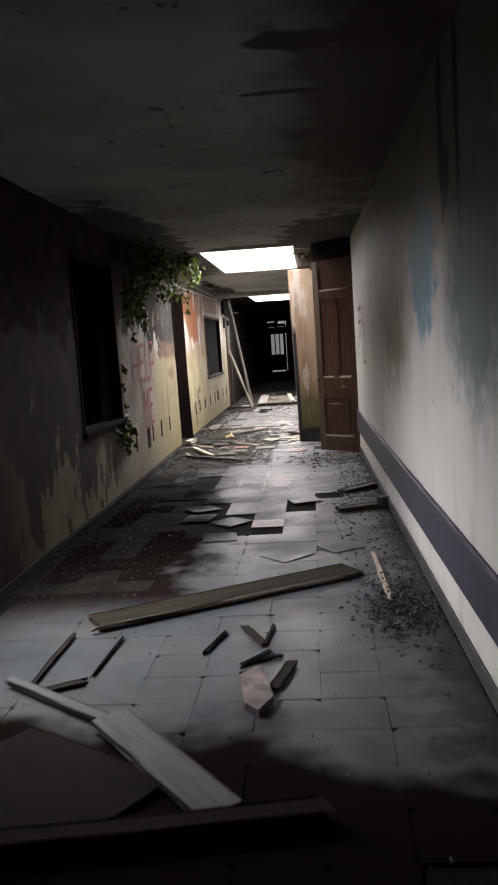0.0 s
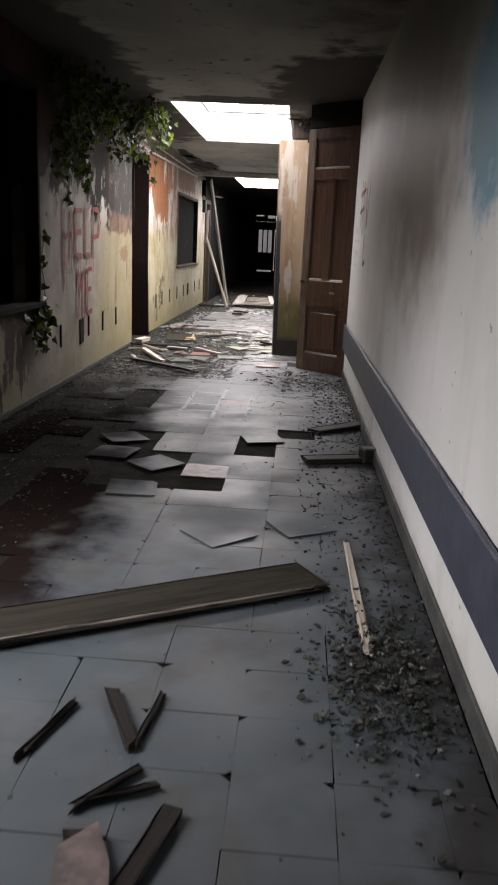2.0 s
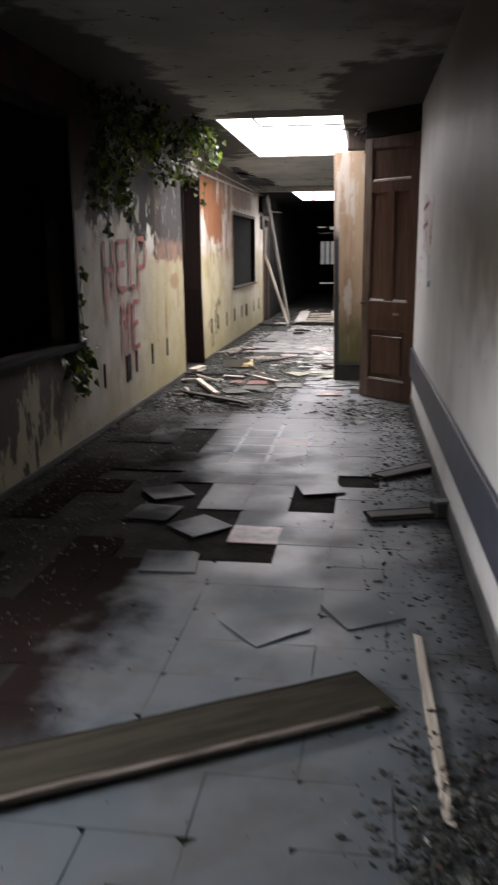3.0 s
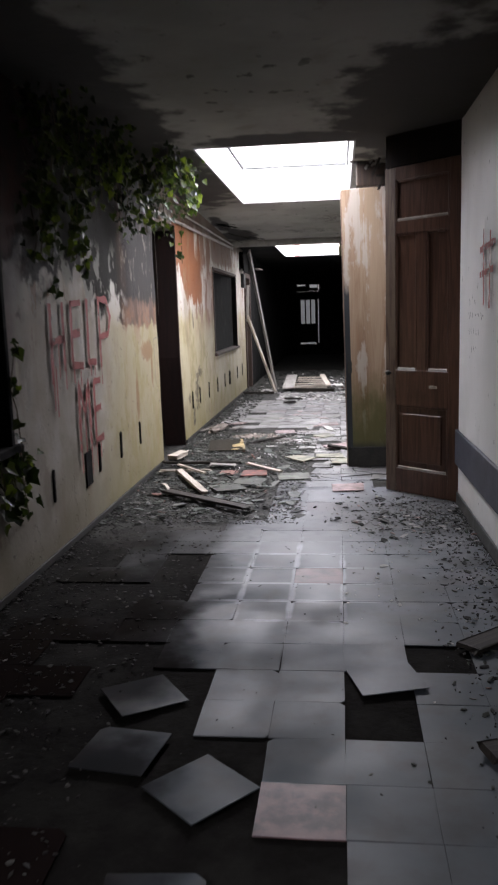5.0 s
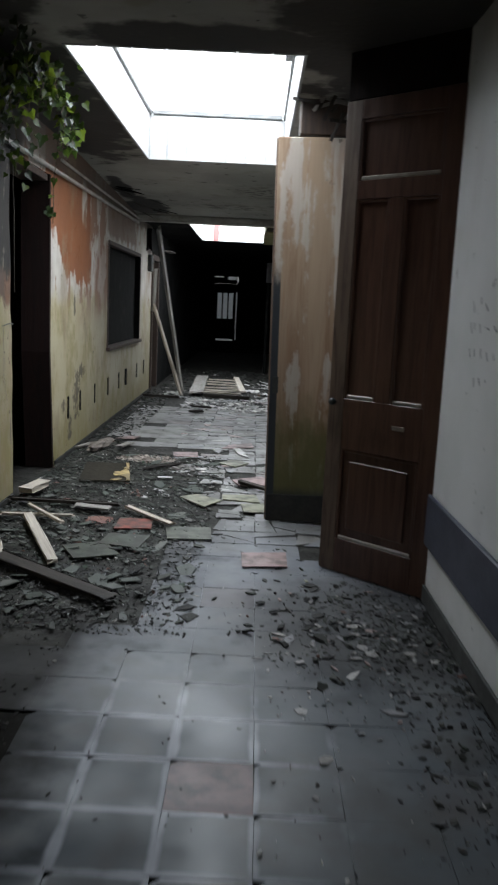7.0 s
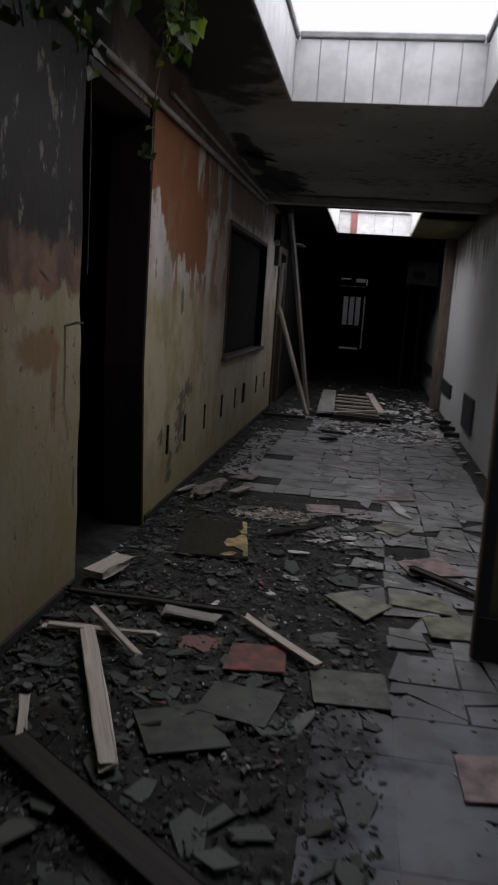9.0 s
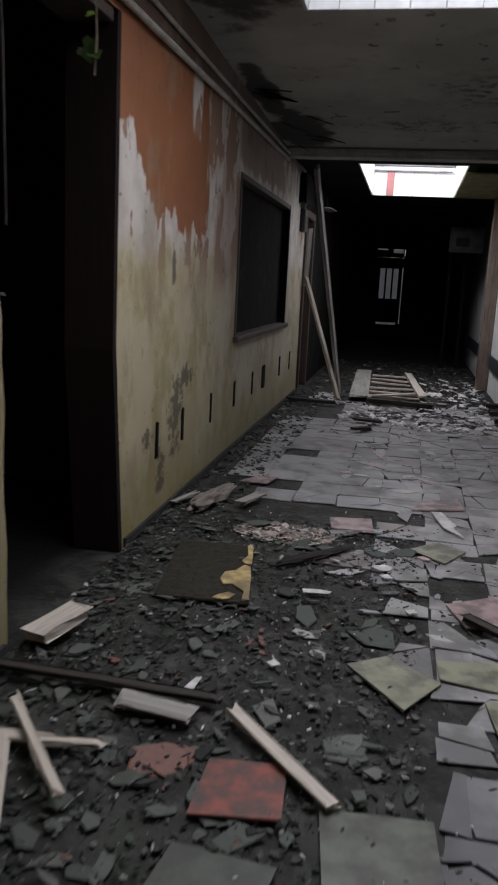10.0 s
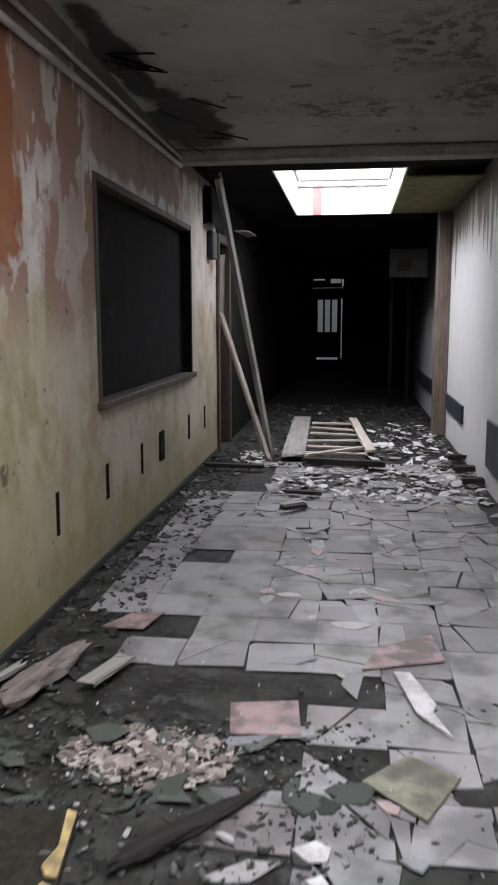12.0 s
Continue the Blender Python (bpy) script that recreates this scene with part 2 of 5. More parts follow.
def far_right_material():
    g = Graph("white_paint_torn_at_top")
    x, y, z = g.xyz()
    mid = g.noise(4, 6)
    streak = g.noise(1.0, 5, g.stretch(g.pos, 5, 8, 0.8))
    col = g.mix(mid, (0.74, 0.74, 0.72), (0.60, 0.60, 0.58))
    torn = g.step(g.add(z, g.mul(g.sub(streak, 0.5), 2.4)), 2.35, 2.45)
    col = g.mix(g.mul(torn, 0.85), col, (0.16, 0.12, 0.08))
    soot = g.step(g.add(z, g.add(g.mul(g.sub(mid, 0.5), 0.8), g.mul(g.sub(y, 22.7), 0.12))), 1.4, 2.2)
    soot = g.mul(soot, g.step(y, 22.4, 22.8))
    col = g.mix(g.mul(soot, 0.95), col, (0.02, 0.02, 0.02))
    # blends to black over the full height between y 25.5 and 28.5
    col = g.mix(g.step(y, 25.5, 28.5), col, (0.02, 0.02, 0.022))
    return g.done(col, 0.6, mid, 0.3, 0.01)


# one black for burnt plaster and for shaded window reveals
def soot_shade_material():
    g = Graph("soot_and_shade_black")
    mid = g.noise(5, 6)
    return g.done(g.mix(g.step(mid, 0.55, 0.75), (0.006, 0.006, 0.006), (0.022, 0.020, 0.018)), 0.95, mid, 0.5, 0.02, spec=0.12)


def ceiling_material():
    g = Graph("mouldy_ceiling_paint")
    x, y, z = g.xyz()
    big, mid, fine = g.noise(0.8), g.noise(3, 6), g.noise(20, 4)
    col = g.mix(g.step(big, 0.35, 0.65), (0.36, 0.35, 0.32), (0.24, 0.24, 0.215))
    col = g.mix(g.mul(g.step(mid, 0.55, 0.72), 0.5), col, (0.17, 0.16, 0.12))
    black = g.spot(x, y, 0.88, 3.36, 0.26, 0.13, mid, 0.12)
    for cu, cv, ru, rv in ((0.80, 4.12, 0.24, 0.05), (1.30, 3.3, 0.22, 0.35), (0.2, 11.25, 0.85, 0.24), (1.25, 10.7, 0.75, 2.0), (-1.15, 12.9, 0.50, 2.3), (-1.2, 9.5, 0.5, 2.6), (-1.15, 18.3, 0.28, 0.75), (-1.28, 16.9, 0.12, 0.7)):
        black = g.math("MAXIMUM", black, g.spot(x, y, cu, cv, ru, rv, mid, 0.15))
    crumb = g.step(g.noise(9, 6, None, 0.7), 0.50, 0.56)
    for cu, cv, ru, rv in ((0.62, 16.8, 0.42, 0.5), (0.05, 18.0, 0.42, 0.22), (1.0, 17.8, 0.35, 0.4)):
        black = g.math("MAXIMUM", black, g.mul(g.mul(g.spot(x, y, cu, cv, ru, rv, mid, 0.5), crumb), 0.7))
    col = g.mix(g.mul(black, 0.95), col, (0.018, 0.016, 0.015))
    rust = g.spot(x, y, 1.30, 4.6, 0.50, 3.2, mid, 0.5)
    col = g.mix(g.mul(rust, 0.88), col, (0.055, 0.028, 0.02))
    specks = g.mul(g.step(g.noise(7, 4), 0.64, 0.68), g.step(big, 0.35, 0.55))
    col = g.mix(g.mul(specks, 0.85), col, (0.045, 0.043, 0.035))
    return g.done(col, 0.8, g.add(mid, g.mul(fine, 0.5)), 0.4, 0.015)


def floor_material():
    g = Graph("wet_black_screed")
    x, y, z = g.xyz()
    mid, fine, blot = g.noise(4, 6), g.noise(35, 4), g.noise(11, 7, None, 0.7)
    col = g.mix(g.step(mid, 0.4, 0.65), (0.016, 0.015, 0.013), (0.042, 0.041, 0.036))
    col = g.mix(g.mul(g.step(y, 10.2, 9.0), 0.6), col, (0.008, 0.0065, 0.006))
    crumbs = g.mul(g.step(blot, 0.50, 0.62), g.mul(g.mul(g.step(y, 9.8, 10.8), g.step(y, 21.0, 19.0)), g.step(x, -1.75, -1.35)))
    col = g.mix(g.mul(crumbs, 0.8), col, g.mix(g.step(g.noise(2.3, 5), 0.45, 0.6), (0.062, 0.062, 0.057), (0.028, 0.038, 0.026)))
    # side-room floor painted near black, standing for the unlit interior
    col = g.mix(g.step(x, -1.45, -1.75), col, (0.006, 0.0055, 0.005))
    return g.done(col, g.add(g.add(0.45, g.mul(fine, 0.4)), g.mul(g.step(y, 10.4, 9.4), 0.3)), g.add(g.mul(fine, 0.7), g.add(mid, g.mul(blot, 0.8))), 0.6, 0.012, spec=g.add(0.08, g.mul(g.step(y, 9.4, 10.4), 0.10)))


def tile_material(name, shared, darkness=1.0):
    g = Graph(name)
    r = g.island() if shared else g.random()
    x, y, z = g.xyz()
    mid, fine = g.noise(5, 6), g.noise(45, 3)
    big = g.noise(1.3, 3)
    base = g.ramp(r, [(0.0, (0.112, 0.122, 0.140)), (0.35, (0.122, 0.132, 0.150)), (0.62, (0.104, 0.114, 0.131)), (0.82, (0.130, 0.138, 0.153)), (0.955, (0.145, 0.118, 0.124)), (0.985, (0.118, 0.124, 0.112))], True)
    # cloudy film patch, lightened to stand for skylight glare on the floor
    glare_film = g.mul(g.spot(x, y, 0.42, 10.45, 1.0, 1.35, g.noise(2.2, 6), 0.6), 0.9)
    base = g.mix(g.mul(glare_film, 0.30), base, (0.235, 0.255, 0.285))
    # tiles blended darker toward the start, for the weaker light there
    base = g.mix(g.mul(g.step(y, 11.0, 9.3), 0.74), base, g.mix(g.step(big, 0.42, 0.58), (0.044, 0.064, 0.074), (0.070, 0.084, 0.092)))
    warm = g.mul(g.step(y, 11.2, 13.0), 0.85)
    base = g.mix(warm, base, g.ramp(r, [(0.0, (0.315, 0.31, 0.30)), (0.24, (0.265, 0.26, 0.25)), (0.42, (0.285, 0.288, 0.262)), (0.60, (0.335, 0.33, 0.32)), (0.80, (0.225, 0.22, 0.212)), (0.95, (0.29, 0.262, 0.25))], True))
    dirt = g.step(g.add(g.add(mid, g.mul(g.sub(big, 0.5), 0.7)), g.mul(g.mul(g.step(y, 11.5, 12.5), g.step(y, 15.6, 14.8)), 0.08)), 0.44, 0.72)
    col = g.mix(g.mul(dirt, 0.6), base, (0.06, 0.058, 0.052))
    # left strip: dirt, plus painted shade below the side-window sill
    mud_shade = g.mul(g.step(g.add(x, g.add(g.mul(g.sub(big, 0.5), 1.1), g.add(g.mul(g.sub(mid, 0.5), 0.5), g.mul(g.step(y, 6.0, 7.0), 0.22)))), 0.16, -0.20), g.mul(g.step(y, 15.6, 14.6), g.step(y, 3.9, 4.7)))
    mud_shade = g.math("MAXIMUM", mud_shade, g.spot(x, y, -0.62, 11.7, 0.75, 1.7, mid, 0.4))
    # floor before y 2.9 painted dark for shade beyond the window light
    mud_shade = g.math("MAXIMUM", mud_shade, g.step(g.add(y, g.add(g.mul(g.sub(big, 0.5), 1.6), g.mul(x, 0.25))), 2.9, 2.5))
    mud_shade = g.math("MAXIMUM", mud_shade, g.mul(g.spot(x, y, 1.12, 10.42, 0.62, 0.72, mid, 0.5), 0.85))
    mud_shade = g.math("MAXIMUM", mud_shade, g.mul(g.step(g.add(x, g.mul(g.sub(mid, 0.5), 0.7)), 1.25, 1.55), g.mul(g.step(y, 11.5, 10.5), 0.55)))
    mud_shade = g.mul(mud_shade, darkness)
    col = g.mix(g.mul(mud_shade, 0.95), col, g.mix(g.step(y, 7.0, 9.5), g.mix(mid, (0.008, 0.0045, 0.004), (0.017, 0.010, 0.008)), g.mix(mid, (0.012, 0.011, 0.010), (0.036, 0.033, 0.027))))
    gx = g.math("PINGPONG", g.add(x, 0.05), 0.1475)
    gy = g.math("PINGPONG", g.sub(y, 7.38), 0.1475)
    rim = g.step(g.add(g.math("MINIMUM", gx, gy), g.mul(g.sub(mid, 0.5), 0.03)), 0.026, 0.006)
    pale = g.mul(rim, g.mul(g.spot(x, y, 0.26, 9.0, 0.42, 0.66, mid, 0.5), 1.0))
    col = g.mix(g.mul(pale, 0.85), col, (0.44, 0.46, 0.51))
    rough = g.add(g.step(g.noise(2.0, 5), 0.3, 0.75), 0.0)
    rough = g.sub(g.add(0.44, g.mul(rough, 0.30)), g.mul(glare_film, 0.12))
    rough = g.add(rough, g.mul(mud_shade, 0.35))
    # pale sheen painted on for the skylight's glare at a low angle
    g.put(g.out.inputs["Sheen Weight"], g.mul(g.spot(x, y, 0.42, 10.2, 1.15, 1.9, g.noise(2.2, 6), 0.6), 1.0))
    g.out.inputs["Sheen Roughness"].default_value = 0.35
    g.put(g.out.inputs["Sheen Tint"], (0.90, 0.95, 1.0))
    return g.done(col, rough, g.add(g.mul(mid, 0.6), g.mul(fine, 0.25)), 0.14, 0.004, spec=g.math("MAXIMUM", g.sub(g.add(0.40, g.mul(glare_film, 0.35)), g.mul(mud_shade, 0.42)), 0.0))


def chip_material(name, stops, rough=0.6):
    g = Graph(name)
    fine = g.noise(40, 3)
    col = g.mix(g.mul(g.step(fine, 0.40, 0.75), 0.3), g.ramp(g.island(), stops, True), (0.05, 0.045, 0.04))
    return g.done(col, rough, fine, 0.4, 0.006)


def wood_material(name, a, b, rough=0.6, spec=None):
    g = Graph(name)
    grain = g.noise(1.0, 6, g.stretch(g.obj, 22, 22, 1.6), 0.65, 1.2)
    blot = g.noise(3.0, 5, g.obj)
    col = g.mix(g.step(grain, 0.35, 0.68), a, b)
    col = g.mix(g.mul(g.step(blot, 0.55, 0.72), 0.45), col, tuple(c * 0.35 for c in a))
    return g.done(col, rough, grain, 0.35, 0.006, spec=spec)


def weathered_door_material():
    g = Graph("bleached_door_wood")
    x, y, z = g.xyz()
    streak = g.noise(1.0, 6, g.stretch(g.obj, 8, 8, 0.55), 0.6, 0.8)
    grain = g.noise(1.0, 5, g.stretch(g.obj, 45, 45, 1.5), 0.6, 0.6)
    blot = g.noise(2.4, 6, g.stretch(g.obj, 2.2, 2.2, 1.0), 0.62)
    col = g.mix(g.step(streak, 0.36, 0.66), (0.36, 0.26, 0.175), (0.225, 0.13, 0.075))
    col = g.mix(g.mul(g.step(grain, 0.45, 0.75), 0.25), col, (0.14, 0.09, 0.06))
    flake = g.step(g.add(g.mul(streak, 0.5), g.add(g.mul(blot, 0.5), g.mul(g.step(z, 0.9, 2.6), 0.11))), 0.56, 0.61)
    col = g.mix(g.mul(flake, 0.8), col, g.mix(grain, (0.50, 0.46, 0.41), (0.40, 0.35, 0.30)))
    rust = g.step(g.noise(1.5, 6, g.stretch(g.obj, 5, 5, 0.45), 0.6), 0.56, 0.66)
    col = g.mix(g.mul(rust, 0.6), col, (0.24, 0.115, 0.055))
    spots = g.step(g.noise(9, 5, g.stretch(g.obj, 1.4, 1.4, 0.6), 0.7), 0.66, 0.70)
    col = g.mix(g.mul(spots, 0.75), col, (0.05, 0.036, 0.026))
    col = g.mix(g.mul(g.step(g.add(z, g.mul(g.sub(blot, 0.5), 1.4)), 1.15, 0.35), 0.9), col, (0.075, 0.078, 0.020))
    col = g.mix(g.step(g.add(z, g.mul(g.sub(blot, 0.5), 0.1)), 0.30, 0.20), col, (0.022, 0.020, 0.016))
    col = g.mix(g.mul(g.step(g.add(x, g.mul(z, 0.0157)), 0.672, 0.664), g.step(g.add(z, g.mul(blot, 0.4)), 2.15, 1.95)), col, (0.02, 0.025, 0.03))
    return g.done(col, 0.62, g.add(g.mul(grain, 0.5), g.add(g.mul(flake, 0.4), blot)), 0.4, 0.006)


def plain_material(name, a, b, rough=0.7, scale=6.0, metal=0.0):
    g = Graph(name)
    mid, fine = g.noise(scale, 5, g.obj), g.noise(scale * 7, 3, g.obj)
    return g.done(g.mix(g.step(g.add(mid, g.mul(g.sub(fine, 0.5), 0.4)), 0.35, 0.68), a, b), rough, fine, 0.3, 0.005, metal)


def leaf_material(name, k):
    g = Graph(name)
    col = g.ramp(g.island(), [(0.0, (0.008 * k, 0.015 * k, 0.004 * k)), (0.6, (0.016 * k, 0.030 * k, 0.006 * k)), (1.0, (0.05 * k, 0.08 * k, 0.012 * k))])
    m = g.done(col, 0.45)
    g.out.inputs["Transmission Weight"].default_value = 0.0
    shader, mixer = g.t.nodes.new("ShaderNodeBsdfTranslucent"), g.t.nodes.new("ShaderNodeMixShader")
    g.put(shader.inputs["Color"], g.ramp(g.island(), [(0.0, (0.010 * k, 0.018 * k, 0.003 * k)), (0.6, (0.03 * k, 0.05 * k, 0.006 * k)), (1.0, (0.20 * k, 0.27 * k, 0.025 * k))]))
    mixer.inputs[0].default_value = 0.4
    g.t.links.new(g.out.outputs[0], mixer.inputs[1])
    g.t.links.new(shader.outputs[0], mixer.inputs[2])
    g.t.links.new(mixer.outputs[0], g.t.nodes["Material Output"].inputs["Surface"])
    return m


M_LEFT, M_RIGHT, M_FAR, M_SOOT_SHADE = left_wall_material(), right_wall_material(), far_right_material(), soot_shade_material()
M_CEIL, M_FLOOR = ceiling_material(), floor_material()
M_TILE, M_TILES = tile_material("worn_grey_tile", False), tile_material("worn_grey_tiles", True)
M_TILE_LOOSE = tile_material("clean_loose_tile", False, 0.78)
M_DARK = plain_material("unlit_room_black", (0.020, 0.017, 0.015), (0.035, 0.03, 0.026), 0.9)
M_JAMB = wood_material("soaked_red_brown_timber", (0.012, 0.0045, 0.0035), (0.006, 0.0028, 0.0024), 0.8, spec=0.2)
M_SKIRT = plain_material("wet_dark_skirting", (0.010, 0.010, 0.009), (0.026, 0.024, 0.02), 0.8)
M_RAIL = plain_material("slate_blue_rail", (0.044, 0.051, 0.076), (0.066, 0.074, 0.104), 0.5)
M_RAIL_BLACK = plain_material("sooty_rail", (0.02, 0.022, 0.03), (0.045, 0.05, 0.06), 0.5)
M_WHITE = plain_material("white_gloss_boards", (0.38, 0.38, 0.375), (0.29, 0.29, 0.285), 0.6, 2.0)
M_WHITE_FAR = plain_material("sunlit_flaking_boards", (0.78, 0.78, 0.76), (0.62, 0.61, 0.58), 0.7, 4.0)
M_FRAME = plain_material("grey_glazing_frame", (0.10, 0.105, 0.105), (0.17, 0.17, 0.165), 0.6)
M_BEAM = plain_material("dusty_painted_beam", (0.36, 0.35, 0.32), (0.25, 0.24, 0.21), 0.7)
M_PALE = weathered_door_material()
M_BROWN = wood_material("dark_varnished_wood", (0.155, 0.075, 0.048), (0.085, 0.038, 0.025), 0.34)
M_BROWN_PALE = wood_material("scuffed_brown_edge", (0.20, 0.14, 0.10), (0.10, 0.06, 0.045), 0.6)
M_EDGE = plain_material("chipped_pale_moulding", (0.42, 0.38, 0.32), (0.30, 0.25, 0.2), 0.4)
M_TIMBER = wood_material("brown_window_timber", (0.056, 0.033, 0.022), (0.026, 0.016, 0.012), 0.7)
M_PLANK = wood_material("pale_splintered_wood", (0.52, 0.47, 0.40), (0.34, 0.29, 0.24), 0.7)
M_PLANK_GREY = wood_material("grey_weathered_wood", (0.30, 0.285, 0.26), (0.17, 0.155, 0.14), 0.7)
M_PLANK_DARK = wood_material("wet_dark_wood", (0.045, 0.038, 0.031), (0.018, 0.016, 0.014), 0.65, spec=0.25)
M_BOARD_WET = wood_material("mossy_wet_board", (0.015, 0.008, 0.006), (0.007, 0.004, 0.0035), 0.85, spec=0.15)
M_BOARD = wood_material("mossy_grey_board", (0.034, 0.030, 0.022), (0.016, 0.014, 0.010), 0.85, spec=0.15)
M_PLANK_BLUE = wood_material("blue_grey_painted_wood", (0.15, 0.165, 0.17), (0.085, 0.095, 0.10), 0.7)
M_LOG = wood_material("rotten_bark", (0.22, 0.19, 0.165), (0.095, 0.078, 0.066), 0.85)
M_CHAR = wood_material("charred_wood", (0.028, 0.024, 0.022), (0.010, 0.009, 0.008), 0.9, spec=0.2)
M_PIPE = plain_material("dusty_white_conduit", (0.40, 0.38, 0.34), (0.26, 0.24, 0.21), 0.5)
M_BLACK = plain_material("black_plastic", (0.02, 0.022, 0.02), (0.035, 0.04, 0.035), 0.5)
def spray_material(name, a, b, cover):
    g = Graph(name)
    mid, fine = g.noise(7, 5), g.noise(26, 4)
    m = g.done(g.mix(mid, a, b), 0.7)
    clear, mixer = g.t.nodes.new("ShaderNodeBsdfTransparent"), g.t.nodes.new("ShaderNodeMixShader")
    g.put(mixer.inputs[0], g.step(g.add(g.mul(mid, 0.5), g.mul(fine, 0.5)), cover, cover - 0.16))
    g.t.links.new(clear.outputs[0], mixer.inputs[1])
    g.t.links.new(g.out.outputs[0], mixer.inputs[2])
    g.t.links.new(mixer.outputs[0], g.t.nodes["Material Output"].inputs["Surface"])
    return m


M_RED = spray_material("red_spray_paint", (0.36, 0.055, 0.045), (0.24, 0.06, 0.05), 0.66)
M_FADED = spray_material("faded_red_spray_paint", (0.25, 0.04, 0.035), (0.16, 0.035, 0.03), 0.70)
M_TEAL = spray_material("teal_spray_paint", (0.03, 0.17, 0.20), (0.05, 0.24, 0.26), 0.66)
M_INK = plain_material("black_marker", (0.04, 0.04, 0.05), (0.09, 0.09, 0.10), 0.6, 9)
def dirty_tile(name, a, b, amount=0.8):
    g = Graph(name)
    mid, fine, big = g.noise(11, 6), g.noise(60, 3), g.noise(4, 4)
    col = g.mix(g.step(mid, 0.35, 0.65), a, b)
    dirt = g.step(g.add(g.mul(big, 0.6), g.mul(mid, 0.4)), 0.46, 0.60)
    col = g.mix(g.mul(dirt, amount), col, (0.045, 0.043, 0.036))
    return g.done(col, g.add(0.35, g.mul(mid, 0.3)), g.add(mid, g.mul(fine, 0.3)), 0.3, 0.005)


M_REDTILE = dirty_tile("red_tile", (0.25, 0.062, 0.038), (0.14, 0.048, 0.038), 0.85)
M_REDTILE_DULL = dirty_tile("dull_red_tile", (0.17, 0.082, 0.078), (0.12, 0.066, 0.066), 0.5)
M_PINKTILE = dirty_tile("pink_tile", (0.33, 0.235, 0.225), (0.25, 0.18, 0.17), 0.6)
M_OLIVE = dirty_tile("olive_tile", (0.225, 0.225, 0.155), (0.16, 0.16, 0.11), 0.6)
M_OLIVE_DARK = dirty_tile("dark_olive_tile", (0.105, 0.115, 0.085), (0.066, 0.074, 0.056), 0.7)
M_GREENTILE = dirty_tile("dark_green_board", (0.055, 0.066, 0.048), (0.032, 0.036, 0.028), 0.85)
M_DULLPINK = dirty_tile("dirty_pink_plaster", (0.19, 0.14, 0.135), (0.10, 0.076, 0.072), 0.75)
M_YELLOW = dirty_tile("yellow_paint", (0.50, 0.38, 0.16), (0.38, 0.28, 0.12), 0.6)
M_PAPER = plain_material("white_scrap", (0.58, 0.575, 0.56), (0.36, 0.35, 0.33), 0.7, 16)
M_STEM = plain_material("ivy_stem", (0.06, 0.045, 0.03), (0.10, 0.08, 0.05), 0.8, 9)
# same leaf twice: darkened for the shaded mass, brightened for skylit shoots
M_LEAF_SHADED, M_LEAF_LIT = leaf_material("ivy_leaf_shaded", 0.8), leaf_material("ivy_leaf_lit", 2.0)
M_RUBBLE = chip_material("dark_rubble", [(0.0, (0.010, 0.010, 0.009)), (0.34, (0.022, 0.025, 0.020)), (0.60, (0.040, 0.047, 0.038)), (0.78, (0.068, 0.074, 0.064)), (0.90, (0.13, 0.128, 0.118)), (0.955, (0.36, 0.35, 0.33)), (0.975, (0.13, 0.065, 0.05)), (0.985, (0.05, 0.075, 0.05))], 0.75)
M_SHARDS = chip_material("pale_paint_flakes", [(0.0, (0.50, 0.49, 0.47)), (0.35, (0.66, 0.65, 0.62)), (0.6, (0.30, 0.29, 0.27)), (0.8, (0.14, 0.13, 0.12)), (0.92, (0.72, 0.71, 0.69))], 0.6)
M_HEAP = chip_material("crumbled_plaster", [(0.0, (0.30, 0.255, 0.22)), (0.35, (0.42, 0.375, 0.33)), (0.6, (0.17, 0.14, 0.12))], 0.8)
M_SLABS = chip_material("broken_tile_pieces", [(0.0, (0.31, 0.305, 0.295)), (0.3, (0.23, 0.235, 0.24)), (0.55, (0.37, 0.36, 0.34)), (0.75, (0.18, 0.18, 0.176)), (0.86, (0.36, 0.27, 0.25)), (0.94, (0.31, 0.315, 0.22))], 0.45)
M_RUBBLE_WET = chip_material("wet_rubble", [(0.0, (0.012, 0.010, 0.009)), (0.45, (0.026, 0.024, 0.020)), (0.75, (0.042, 0.040, 0.034)), (0.93, (0.085, 0.08, 0.07)), (0.985, (0.24, 0.23, 0.21))], 0.75)
M_GREENS = chip_material("green_flakes", [(0.0, (0.042, 0.054, 0.042)), (0.5, (0.062, 0.074, 0.060)), (0.8, (0.10, 0.105, 0.09)), (0.93, (0.16, 0.07, 0.05))], 0.6)


# ---- building helpers ----
def finish(name, bm, material, parent=None, label="", smooth=False):
    me = bpy.data.meshes.new(name)
    bmesh.ops.recalc_face_normals(bm, faces=bm.faces)
    bm.to_mesh(me)
    bm.free()
    me.materials.append(material)
    if smooth:
        me.polygons.foreach_set("use_smooth", [True] * len(me.polygons))
    ob = new(name, me)
    ob.parent = parent
    if label:
        ob["label"] = label
    return ob


def part(name, bm, material, parent, label=""):
    return finish(name, bm, material, parent, label)


def box(bm, x0, x1, y0, y1, z0, z1, bevel=0.0):
    m = Matrix.LocRotScale(((x0 + x1) / 2, (y0 + y1) / 2, (z0 + z1) / 2), None, (x1 - x0, y1 - y0, z1 - z0))
    vs = bmesh.ops.create_cube(bm, size=1, matrix=m)["verts"]
    if bevel:
        es = list({e for v in vs for e in v.link_edges})
        bmesh.ops.bevel(bm, geom=es, offset=bevel, segments=1, affect="EDGES")
    return bm


def boxed(*args):
    return box(bmesh.new(), *args)


def structure(ob, label, category):
    return tagged(ob, label, category, kind="structure")


